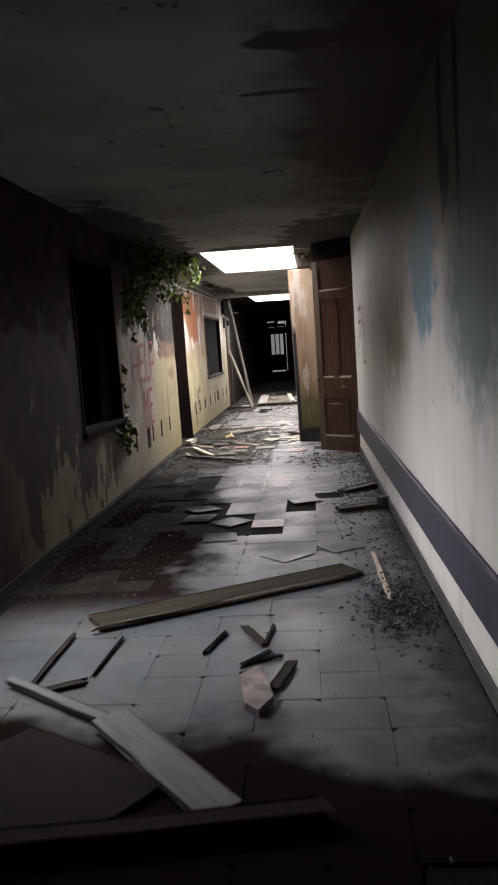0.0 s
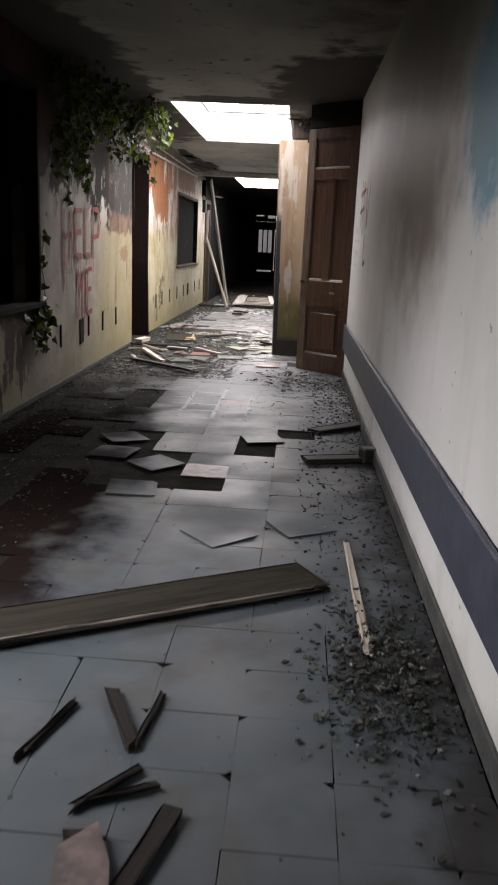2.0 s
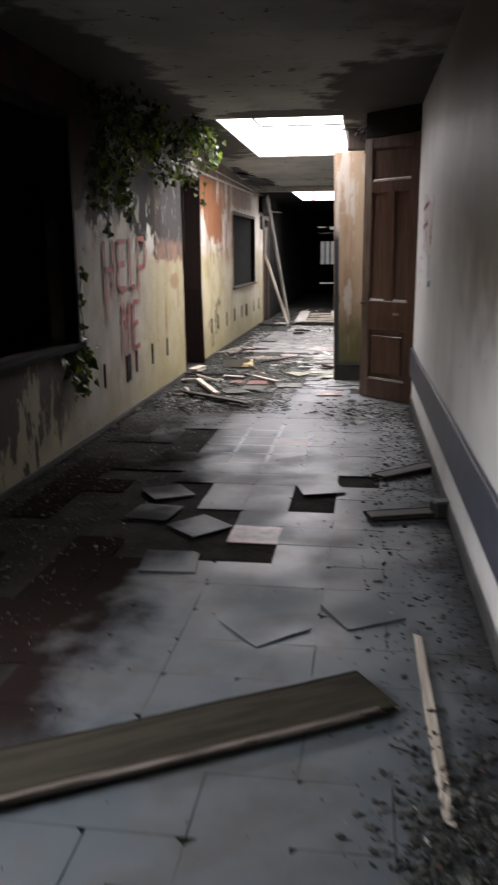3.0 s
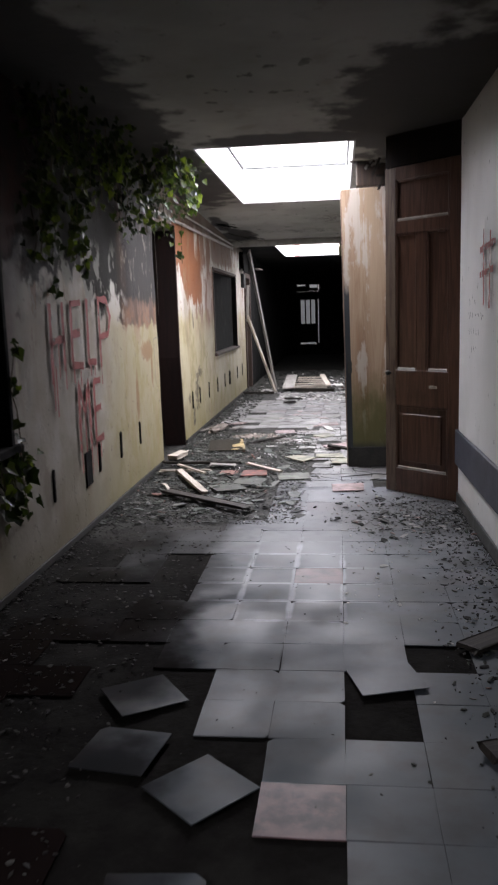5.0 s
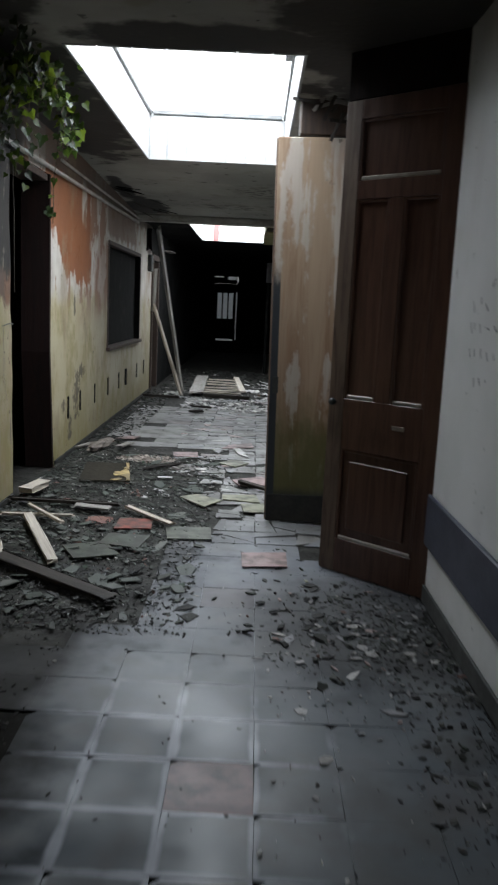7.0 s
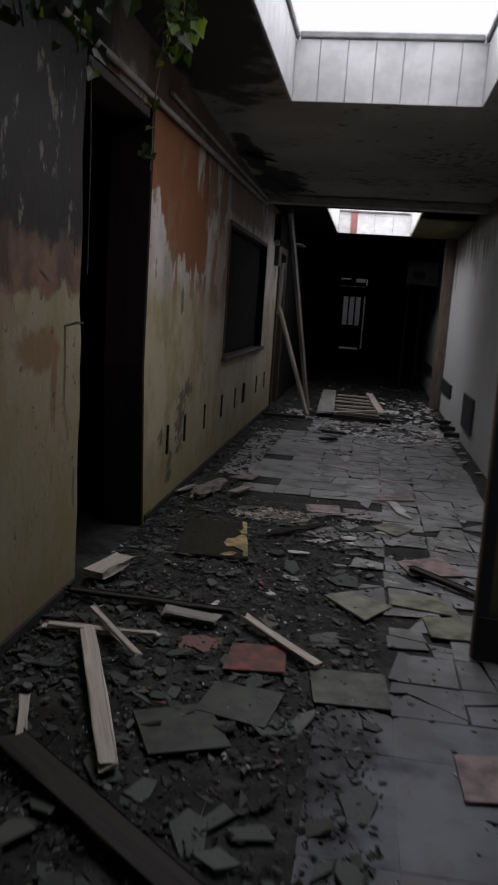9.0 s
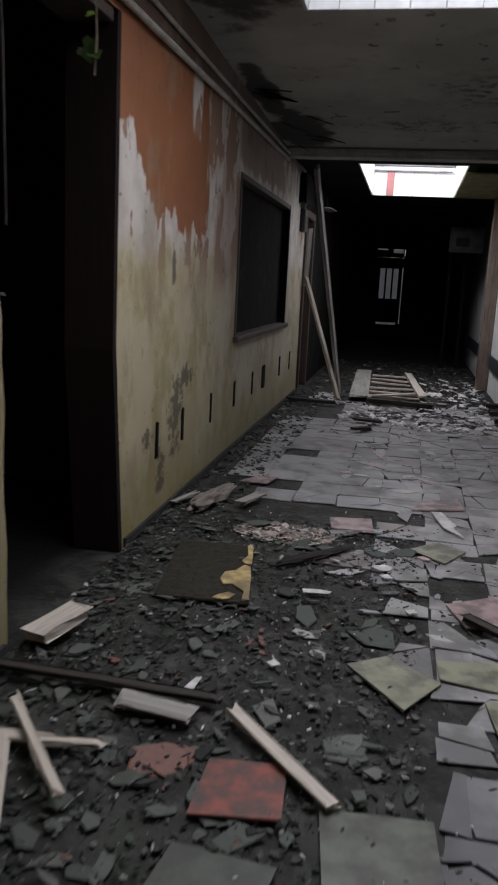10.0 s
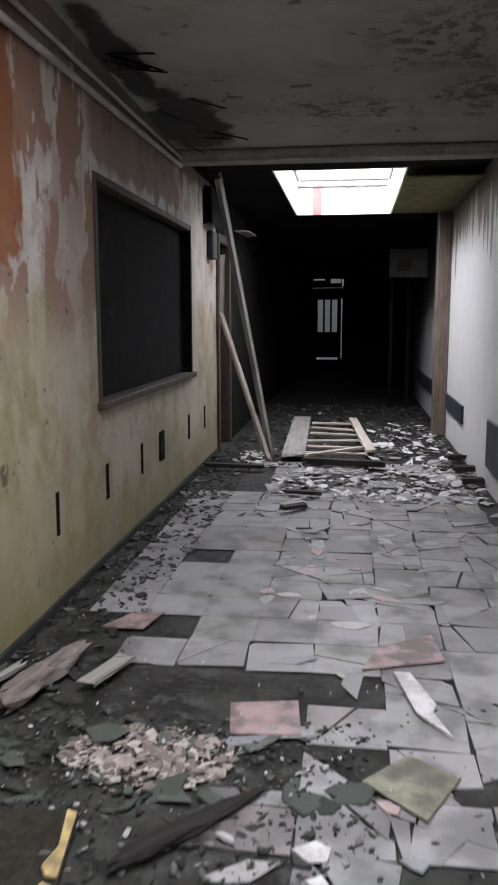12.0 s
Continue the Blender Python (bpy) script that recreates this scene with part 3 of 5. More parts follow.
def sheet(name, us, vs, hole, place, depth, material):
    """A wall or ceiling of real thickness: cells of a grid, less its openings, pushed out by depth."""
    bm = bmesh.new()
    grid = [[None] * len(vs) for _ in us]

    def corner(i, j):
        if grid[i][j] is None:
            grid[i][j] = bm.verts.new(place(us[i], vs[j]))
        return grid[i][j]

    for i in range(len(us) - 1):
        for j in range(len(vs) - 1):
            if not hole((us[i] + us[i + 1]) / 2, (vs[j] + vs[j + 1]) / 2):
                bm.faces.new([corner(i, j), corner(i + 1, j), corner(i + 1, j + 1), corner(i, j + 1)])
    got = bmesh.ops.extrude_face_region(bm, geom=list(bm.faces))
    bmesh.ops.translate(bm, vec=depth, verts=[g for g in got["geom"] if isinstance(g, bmesh.types.BMVert)])
    return finish(name, bm, material)


def steps(a, b, size, *keep):
    n = max(1, round((b - a) / size))
    vals = [a + (b - a) * k / n for k in range(n + 1)]
    vals = [v for v in vals if all(abs(v - k) > 0.02 for k in keep)] + list(keep)
    return sorted(set(vals))


def wobble(a, b, amount):
    return amount * noise.noise(Vector((a * 2.3, b * 2.3, 4.7)))


# ---- walls ----
OPENINGS = ((3.25, 4.85, 0.93, 2.43), (7.10, 8.76, 0.87, 2.70), (12.75, 14.04, -0.1, 2.66), (16.72, 19.52, 0.985, 2.33))


def in_opening(y, z):
    return any(a < y < b and c < z < d for a, b, c, d in OPENINGS)


def left_place(y, z):
    edge = any(abs(y - a) < 0.001 or abs(y - b) < 0.001 for a, b, c, d in OPENINGS)
    lean = 0.05 * max(0, min(1, (z - 1.3) / 0.1)) if abs(y - 12.75) < 0.001 else 0
    if abs(y - 14.04) < 0.001:
        lean = 0.14 * max(0.0, min(1.0, z / 1.1))
    return (LEFT + wobble(y, z, 0.002), y + (wobble(z * 3, y, 0.03) if edge and y < 16 else 0) - lean, z)


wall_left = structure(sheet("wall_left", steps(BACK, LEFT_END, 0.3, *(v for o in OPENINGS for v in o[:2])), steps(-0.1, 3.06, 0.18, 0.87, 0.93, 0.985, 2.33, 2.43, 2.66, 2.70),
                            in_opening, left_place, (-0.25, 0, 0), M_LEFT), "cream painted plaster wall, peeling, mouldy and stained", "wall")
wall_right = structure(sheet("wall_right", steps(BACK, NIB + 0.3, 0.4), steps(-0.1, 3.06, 0.3), lambda a, b: False, lambda y, z: (right_x(y) + wobble(y, z, 0.002), y, z), (0.25, 0, 0), M_RIGHT),
                       "white painted wall with damp stains and spray paint", "wall")
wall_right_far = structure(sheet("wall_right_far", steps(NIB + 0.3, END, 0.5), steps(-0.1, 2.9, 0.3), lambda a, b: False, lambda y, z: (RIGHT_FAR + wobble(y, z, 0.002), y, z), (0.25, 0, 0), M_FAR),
                           "white wall torn at the top, sooty then black further along", "wall")
wall_left_far = structure(sheet("wall_left_far", steps(21.85, END, 0.5), steps(-0.1, 2.9, 0.3), lambda a, b: False, lambda y, z: (LEFT + wobble(y, z, 0.02), y, z), (-0.25, 0, 0), M_SOOT_SHADE),
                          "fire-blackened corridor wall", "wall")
structure(finish("wall_over_side_passage", boxed(LEFT - 0.25, LEFT, LEFT_END, 21.85, 2.32, 2.86), M_SOOT_SHADE), "blackened wall above the side passage", "wall")
structure(finish("wall_nib", boxed(0.80, RIGHT, NIB + 0.08, NIB + 0.30, -0.1, 2.70), M_TIMBER), "dark stub wall beside the open doors", "wall")
# near-black shell added so the corridor back and side rooms stay dark
structure(finish("wall_back", boxed(-5.2, RIGHT + 0.25, BACK - 0.2, BACK, -0.1, 3.1), M_DARK), "unseen dark wall added to close the corridor", "wall")
structure(finish("wall_side_rooms", boxed(-5.2, -5.0, BACK, END, -0.1, 3.1), M_DARK), "added dark wall enclosing the side rooms", "wall")
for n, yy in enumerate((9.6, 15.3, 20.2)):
    structure(finish("wall_partition_%d" % (n + 1), boxed(-5.0, LEFT - 0.25, yy, yy + 0.15, -0.1, 3.06), M_DARK), "added dark partition closing off the side rooms", "wall")

# the end wall with its barred door
DX0, DX1, DZ = -0.97, -0.17, 2.54
wall_end = structure(sheet("wall_end", steps(-5.2, RIGHT_FAR + 0.25, 0.6, DX0, DX1), steps(-0.1, 3.1, 0.5, DZ), lambda x, z: DX0 < x < DX1 and z < DZ, lambda x, z: (x, END, z), (0, 0.2, 0), M_SOOT_SHADE),
                     "blackened end wall with a doorway", "wall")

# ---- ceilings ----
def slope(y):
    return CEIL if y <= S1[3] else CEIL + (CEIL_MID - CEIL) * (y - S1[3]) / (BEAM - S1[3])


def near_hole(x, y):
    return S1[0] < x < S1[1] and S1[2] < y < S1[3]


structure(sheet("ceiling_near", steps(LEFT - 0.25, RIGHT + 0.25, 0.3, S1[0], S1[1]), steps(BACK, BEAM, 0.35, S1[2], S1[3]), near_hole,
                lambda x, y: (x, y, slope(y) + (wobble(x, y, 0.012) if abs(y - S1[3]) > 0.3 and y < BEAM - 0.2 else 0)), (0, 0, 0.12), M_CEIL), "grey mouldy plaster ceiling with a skylight opening", "ceiling")
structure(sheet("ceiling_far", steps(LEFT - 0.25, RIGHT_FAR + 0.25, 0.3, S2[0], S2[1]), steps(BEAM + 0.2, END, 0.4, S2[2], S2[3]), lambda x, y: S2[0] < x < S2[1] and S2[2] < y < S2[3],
                lambda x, y: (x + (wobble(x, y * 2, 0.05) if abs(y - S2[3]) < 0.01 else 0), y + (wobble(x * 4, y, 0.08) if abs(y - S2[3]) < 0.01 else 0), CEIL_FAR + wobble(x, y, 0.02)), (0, 0, 0.12), M_SOOT_SHADE), "fire-blackened ceiling with a skylight opening", "ceiling")
# added near-black lid that shuts light out of the side rooms
structure(finish("ceiling_side_rooms", boxed(-5.2, LEFT - 0.25, BACK, END, 3.06, 3.16), M_DARK), "added dark ceiling over the side rooms", "ceiling")
structure(finish("beam", boxed(LEFT, RIGHT_FAR, BEAM, BEAM + 0.2, 2.80, 3.02, 0.008), M_BEAM), "dusty painted beam across the corridor", "beam")
structure(finish("beam_trim", boxed(LEFT, RIGHT_FAR, BEAM - 0.025, BEAM, 2.835, 2.885, 0.006), M_BEAM), "painted strip along the beam", "trim")
structure(finish("ceiling_patch", boxed(0.55, 1.28, 20.0, 22.6, 2.79, 2.81, 0.004), plain_material("mossy_plasterboard", (0.10, 0.10, 0.03), (0.17, 0.15, 0.07), 0.8)), "sagging mossy ceiling board", "ceiling")

# ---- floor ----
bm = bmesh.new()
xs, ys = steps(-5.2, 2.2, 0.3), steps(BACK, END, 0.3)
rows = [[bm.verts.new((a, b, -0.010 + wobble(a * 1.5, b * 1.5, 0.006))) for b in ys] for a in xs]
for i in range(len(xs) - 1):
    for j in range(len(ys) - 1):
        bm.faces.new((rows[i][j], rows[i + 1][j], rows[i + 1][j + 1], rows[i][j + 1]))
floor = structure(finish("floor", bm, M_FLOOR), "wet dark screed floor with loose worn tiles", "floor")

# ---- skirting, rails ----
for a, b in ((BACK, 12.72), (14.065, LEFT_END)):
    structure(finish("baseboard", boxed(LEFT, LEFT + 0.018, a, b, 0.0, 0.05, 0.004), M_SKIRT), "low dark rotting skirting board", "skirting")


def along_right(bm):
    for v in bm.verts:
        v.co.x += right_x(v.co.y) - RIGHT
    return bm


structure(finish("baseboard", along_right(boxed(RIGHT - 0.016, RIGHT, BACK, 10.86, 0.0, 0.10, 0.004)), plain_material("damp_grey_skirting", (0.045, 0.047, 0.046), (0.085, 0.088, 0.086), 0.7)), "low dark damp skirting", "skirting")
structure(finish("wall_rail", along_right(boxed(RIGHT - 0.03, RIGHT - 0.004, BACK, 10.86, 0.335, 0.625, 0.008)), M_RAIL), "slate-blue protective rail along the white wall", "trim")
for a, b, z0, z1, m in ((20.9, 22.45, 0.36, 0.56, M_RAIL_BLACK), (22.75, 27.0, 0.36, 0.58, M_RAIL_BLACK), (18.3, 19.25, 0.20, 0.62, M_RAIL_BLACK)):
    structure(finish("wall_rail", boxed(RIGHT_FAR - 0.03, RIGHT_FAR - 0.004, a, b, z0, z1, 0.006), m), "sooty broken length of wall rail", "trim")
structure(finish("pilaster", boxed(RIGHT_FAR - 0.17, RIGHT_FAR, 22.50, 22.72, 0, 2.83, 0.012), wood_material("bare_post", (0.20, 0.15, 0.12), (0.10, 0.075, 0.06))), "bare timber post against the wall", "post")

# ---- skylights ----
def skylight(name, s, z0, z1, board, label, paint):
    top = structure(new(name), label, "skylight")
    x0, x1, y0, y1 = s
    n = round((y1 - y0) / board)
    w = (y1 - y0) / n
    for x, sign in ((x0, -1), (x1, 1)):
        for k in range(n):
            part("board", boxed(min(x, x - sign * 0.02), max(x, x - sign * 0.02), y0 + k * w + 0.002, y0 + (k + 1) * w - 0.002, z0, z1, 0.003), paint, top)
    n = round((x1 - x0) / board)
    w = (x1 - x0) / n
    for y, sign in ((y0, -1), (y1, 1)):
        for k in range(n):
            part("board", boxed(max(x0 + 0.022, x0 + k * w + 0.002), min(x1 - 0.022, x0 + (k + 1) * w - 0.002), min(y, y - sign * 0.02), max(y, y - sign * 0.02), z0, z1, 0.003), paint, top)
    bm = bmesh.new()
    for b in ((x0 - 0.10, x0 - 0.004, y0 - 0.1, y1 + 0.1), (x1 + 0.004, x1 + 0.10, y0 - 0.1, y1 + 0.1), (x0 - 0.004, x1 + 0.004, y0 - 0.1, y0 - 0.004), (x0 - 0.004, x1 + 0.004, y1 + 0.004, y1 + 0.1)):
        box(bm, *b, z0 + 0.125, z1)
    part("curb", bm, M_FRAME, top)
    for b in ((x0 - 0.06, x0 + 0.045, y0, y1), (x1 - 0.045, x1 + 0.06, y0, y1), (x0 + 0.05, x1 - 0.05, y0 - 0.06, y0 + 0.045), (x0 + 0.05, x1 - 0.05, y1 - 0.045, y1 + 0.06)):
        part("glazing_bar", boxed(*b, z1 + 0.002, z1 + 0.05, 0.008), M_FRAME, top)
    return top


sky1 = skylight("skylight_1", S1, CEIL - 0.005, 3.47, 0.205, "open skylight shaft lined with white boards", M_WHITE)
part("broken_frame", boxed(0.60, 0.66, 12.2, 12.9, 3.41, 3.47, 0.006), M_FRAME, sky1, "hanging broken glazing bar")
sky2 = skylight("skylight_2", S2, CEIL_FAR - 0.005, 3.30, 0.31, "open skylight shaft lined with flaking boards", M_WHITE_FAR)
part("red_board", boxed(-0.46, -0.35, 23.20, 23.226, 2.86, 3.24, 0.004), plain_material("faded_red_board", (0.34, 0.13, 0.12), (0.22, 0.09, 0.085), 0.6), sky2, "faded red board")
part("ledge", boxed(-0.70, 0.52, 23.18, 23.23, 3.22, 3.245, 0.004), M_FRAME, sky2)

# ---- pipes along the left wall ----
def tube(name, points, radius, material, label, category, parent=None):
    cu = bpy.data.curves.new(name, "CURVE")
    cu.dimensions, cu.bevel_depth, cu.bevel_resolution, cu.use_fill_caps = "3D", radius, 2, True
    sp = cu.splines.new("POLY")
    sp.points.add(len(points) - 1)
    for p, c in zip(sp.points, points):
        p.co = (*c, 1)
    tmp = bpy.data.objects.new("tube_source", cu)
    scene.collection.objects.link(tmp)
    bpy.context.view_layer.update()
    me = bpy.data.meshes.new_from_object(tmp.evaluated_get(bpy.context.evaluated_depsgraph_get()))
    bpy.data.objects.remove(tmp)
    bpy.data.curves.remove(cu)
    me.name = name
    me.materials.clear()
    me.materials.append(material)
    ob = new(name, me)
    ob.parent = parent
    if label:
        tagged(ob, label, category)
    return ob


tube("conduit", [(LEFT + 0.03, 12.3, 2.69), (LEFT + 0.03, 14.5, 2.715), (LEFT + 0.035, 16.5, 2.735), (LEFT + 0.03, BEAM - 0.02, 2.765)], 0.020, M_PIPE, "dusty pale conduit running along the wall", "pipe")
tube("conduit", [(LEFT + 0.025, 14.2, 2.84), (LEFT + 0.025, 16.5, 2.835), (LEFT + 0.03, BEAM - 0.02, 2.83)], 0.014, M_PIPE, "thin dusty conduit under the ceiling", "pipe")
tube("hanging_cable", [(LEFT + 0.02, 12.70, 2.6), (LEFT + 0.025, 12.72, 2.2), (LEFT + 0.02, 12.74, 1.62)], 0.004, M_PLANK_DARK, "thin pale cable hanging beside the doorway", "cable")

# ---- windows and frames of the left wall ----
def window_frame(name, a, b, c, d, material, label):
    top = structure(new(name), label, "window")
    x0, x1 = LEFT - 0.11, LEFT + 0.012
    part("jamb", boxed(x0, x1, a, a + 0.05, c, d, 0.005), material, top)
    # this reveal is coloured black for the shade inside the opening
    part("jamb", boxed(x0, x1, b - 0.05, b, c, d, 0.005), M_SOOT_SHADE, top)
    part("head", boxed(x0, x1, a + 0.05, b - 0.05, d - 0.05, d, 0.005), material, top)
    part("window_sill", boxed(x0, LEFT + 0.045, a - 0.03, b + 0.05, c - 0.035, c + 0.012, 0.006), material if a > 10 else M_SOOT_SHADE, top)
    return top


# whole frame coloured black so it sinks into the opening's shade
window_frame("window_1", 7.10, 8.76, 0.87, 2.70, M_SOOT_SHADE, "dark empty window opening in the mouldy wall")
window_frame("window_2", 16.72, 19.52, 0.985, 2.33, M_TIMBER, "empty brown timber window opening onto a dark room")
# added black sheet that keeps the opening dark
part("dark_infill", boxed(LEFT - 0.10, LEFT - 0.07, 16.772, 19.468, 1.0, 2.278, 0.003), M_SOOT_SHADE, bpy.data.objects["window_2"], "black sheet standing in for the dark room")
trim = structure(new("door_frame_1"), "dark timber lining of an empty doorway", "door frame")
bm = bmesh.new()
box(bm, LEFT - 0.25, LEFT + 0.006, 13.985, 14.034, 0, 1.1)
box(bm, LEFT - 0.25, LEFT + 0.006, 13.845, 13.894, 1.1, 2.66)
for v in bm.verts:
    if v.co.y > 13.9:
        v.co.y -= 0.14 * v.co.z / 1.1
part("jamb", bm, M_JAMB, trim)
part("jamb", boxed(LEFT - 0.26, LEFT - 0.06, 12.70, 12.74, 0, 2.66, 0.005), M_TIMBER, trim)
part("head", boxed(LEFT - 0.25, LEFT - 0.01, 12.76, 13.84, 2.60, 2.655, 0.005), M_TIMBER, trim)
trim = structure(new("door_frame_2"), "burnt brown timber frame of the side passage", "door frame")
part("jamb", boxed(LEFT - 0.26, LEFT + 0.03, LEFT_END + 0.003, LEFT_END + 0.10, 0, 2.32, 0.008), M_TIMBER, trim)
part("jamb", boxed(LEFT - 0.26, LEFT + 0.03, 21.75, 21.847, 0, 2.32, 0.008), M_TIMBER, trim)
part("head", boxed(LEFT - 0.26, LEFT + 0.03, LEFT_END + 0.003, 21.847, 2.324, 2.42, 0.008), M_TIMBER, trim)

# slots left by the torn-off rail
def wall_slot(y, z0, z1, w, label):
    bm = boxed(LEFT - 0.004, LEFT + 0.012, y - w / 2, y + w / 2, z0, z1, 0.003)
    for v in bm.verts:
        v.co.y += rnd.uniform(-0.006, 0.006)
        v.co.z += rnd.uniform(-0.012, 0.012)
    return tagged(finish("rail_bracket", bm, M_SOOT_SHADE), label, "bracket", group="brackets of the missing rail")


for y in (9.36, 10.42, 11.06, 11.75, 14.62, 15.18, 15.98, 16.83, 17.66, 19.34, 20.14):
    wall_slot(y, 0.39, 0.605, rnd.uniform(0.025, 0.04), "black bracket where a wall rail was torn off")
for y in (10.12, 18.27):
    wall_slot(y, 0.34 if y < 12 else 0.38, 0.60, 0.15, "wide black bracket hole of the missing wall rail")
bm = boxed(LEFT, LEFT + 0.07, 20.38, 20.62, 2.10, 2.38, 0.012)
tagged(finish("junction_box", bm, M_BLACK), "black scorched electrical box on the wall end", "electrical box")
bm = boxed(LEFT, LEFT + 0.09, 20.2, 20.85, 2.45, 2.78, 0.02)
for v in bm.verts:
    v.co += Vector((0, rnd.uniform(-0.05, 0.05), rnd.uniform(-0.06, 0.06)))
tagged(finish("torn_plaster", bm, M_SOOT_SHADE), "blackened torn plaster hanging at the wall end", "debris")

for pts in ([(12.20, 1.62), (12.33, 1.56), (12.40, 1.47), (12.50, 1.37), (12.66, 1.385), (12.76, 1.38)], [(12.51, 1.37), (12.53, 1.18), (12.52, 1.0), (12.60, 0.80)], [(12.68, 0.66), (12.69, 0.45)]):
    bm = bmesh.new()
    prev = None
    for y, z in pts:
        w = rnd.uniform(0.003, 0.0065)
        pair = [bm.verts.new((LEFT + 0.0045, y - w, z + w)), bm.verts.new((LEFT + 0.0045, y + w, z - w))]
        if prev:
            bm.faces.new((prev[0], prev[1], pair[1], pair[0]))
        prev = pair
    part("crack", bm, M_BLACK, wall_left)

# ---- the dark panelled door ----
def panelled_door():
    top = structure(new("door_1"), "tall dark brown panelled door standing open", "door")
    W, H, T = 0.765, 2.775, 0.022
    zs = (0.22, 0.78, 1.085, 2.23, 2.335, 2.67)
    part("stile", boxed(0, 0.11, -T, T, 0.01, H, 0.003), M_BROWN, top)
    part("stile", boxed(W - 0.11, W, -T, T, 0.01, H, 0.003), M_BROWN_PALE, top, "scuffed paler edge stile")
    for a, b in ((0.01, zs[0]), (zs[1], zs[2]), (zs[3], zs[4]), (zs[5], H)):
        part("rail", boxed(0.11, W - 0.11, -T, T, a, b, 0.003), M_BROWN, top)
    mid = W / 2
    part("muntin", boxed(mid - 0.05, mid + 0.05, -T, T, zs[2], zs[3], 0.003), M_BROWN, top)
    fields = [(0.11, W - 0.11, zs[0], zs[1]), (0.11, mid - 0.05, zs[2], zs[3]), (mid + 0.05, W - 0.11, zs[2], zs[3]), (0.11, W - 0.11, zs[4], zs[5])]
    for a, b, c, d in fields:
        panel = part("panel", boxed(a, b, -0.008, 0.006, c, d), M_BROWN, top)
        bm = bmesh.new()
        m = 0.018
        for q in ((a, a + m, c, d), (b - m, b, c, d), (a + m, b - m, d - m, d)):
            box(bm, q[0], q[1], 0.004, T - 0.003, q[2], q[3], 0.004)
        part("moulding", bm, M_BROWN, panel)
        part("moulding", boxed(a + m, b - m, 0.004, T - 0.002, c, c + m * 1.3, 0.005), M_EDGE, panel, "worn pale moulding")
    a, b, c, d = fields[0]
    part("raised_field", boxed(a + 0.07, b - 0.07, 0.006, 0.018, c + 0.07, d - 0.07, 0.006), M_BROWN, top)
    bm = bmesh.new()
    bmesh.ops.create_uvsphere(bm, u_segments=12, v_segments=8, radius=0.022, matrix=pose(W - 0.05, 0.055, 1.06))
    bmesh.ops.create_cone(bm, cap_ends=True, segments=10, radius1=0.010, radius2=0.010, depth=0.04, matrix=pose(W - 0.05, 0.035, 1.06, 90))
    part("door_knob", bm, M_BLACK, top)
    part("lock_plate", boxed(W - 0.004, W + 0.003, -0.012, 0.012, 0.96, 1.14, 0.002), M_BLACK, top)
    part("transom_panel", boxed(0, W, -0.012, 0.012, H + 0.006, 3.045, 0.003), M_BOARD_WET, top)
    part("letter_plate", boxed(0.22, 0.30, T, T + 0.006, 0.94, 0.965, 0.002), M_EDGE, top)
    top.matrix_basis = pose(1.515, 10.875, 0, 0, 0, math.degrees(math.atan2(0.525, -0.565)))
    return top


panelled_door()


def pale_door():
    top = structure(new("door_2"), "bleached wooden door leaf, mossy at its foot", "door")
    W, H, T = 0.74, 2.775, 0.025
    part("leaf", boxed(0, W, -T, T, 0.012, H, 0.006), M_PALE, top)
    part("edge_strip", boxed(-0.012, 0, -T + 0.004, T - 0.004, 0.02, H - 0.01, 0.003), M_BROWN_PALE, top)
    part("kick_rail", boxed(0.004, W - 0.01, -T - 0.008, -T + 0.002, 0.02, 0.22, 0.003), M_SKIRT, top, "black rotten bottom rail")
    for z in (0.45, 1.4, 2.4):
        part("hinge", boxed(W - 0.004, W + 0.012, -0.02, 0.02, z - 0.06, z + 0.06, 0.003), M_BLACK, top)
    part("lock_plate", boxed(0.02, 0.06, -T - 0.004, -T + 0.001, 0.98, 1.10, 0.002), M_BLACK, top)
    top.matrix_basis = pose(0.617, 12.42, 0, 0, -0.9, -3)
    return top


pale_door()
header = structure(new("door_header"), "ragged dark lath and plaster above the doors", "wall")
part("lintel", boxed(0.72, RIGHT, NIB + 0.02, NIB + 0.22, 2.80, 3.05, 0.01), M_TIMBER, header)
for k in range(16):
    x = rnd.uniform(0.70, 1.5)
    z = rnd.uniform(2.78, 3.03)
    bm = boxed(-0.012, 0.012, -0.004, 0.004, -0.10, 0.10, 0.002)
    bmesh.ops.transform(bm, matrix=pose(x, NIB - rnd.uniform(0.0, 0.15), z, rnd.uniform(-30, 30), rnd.uniform(20, 110), 0), verts=bm.verts)
    part("lath", bm, rnd.choice((M_PLANK_GREY, M_PLANK_DARK)), header)

# ---- boards and planks ----
def aligned(p0, p1, roll=0.0):
    d = (Vector(p1) - Vector(p0)).normalized()
    up = Vector((0, 0, 1)) if abs(d.z) < 0.95 else Vector((0, -1, 0))
    x = up.cross(d).normalized()
    y = d.cross(x).normalized()
    m = Matrix((x, y, d)).transposed().to_4x4()
    m.translation = p0
    return m @ pose(0, 0, 0, 0, 0, roll)


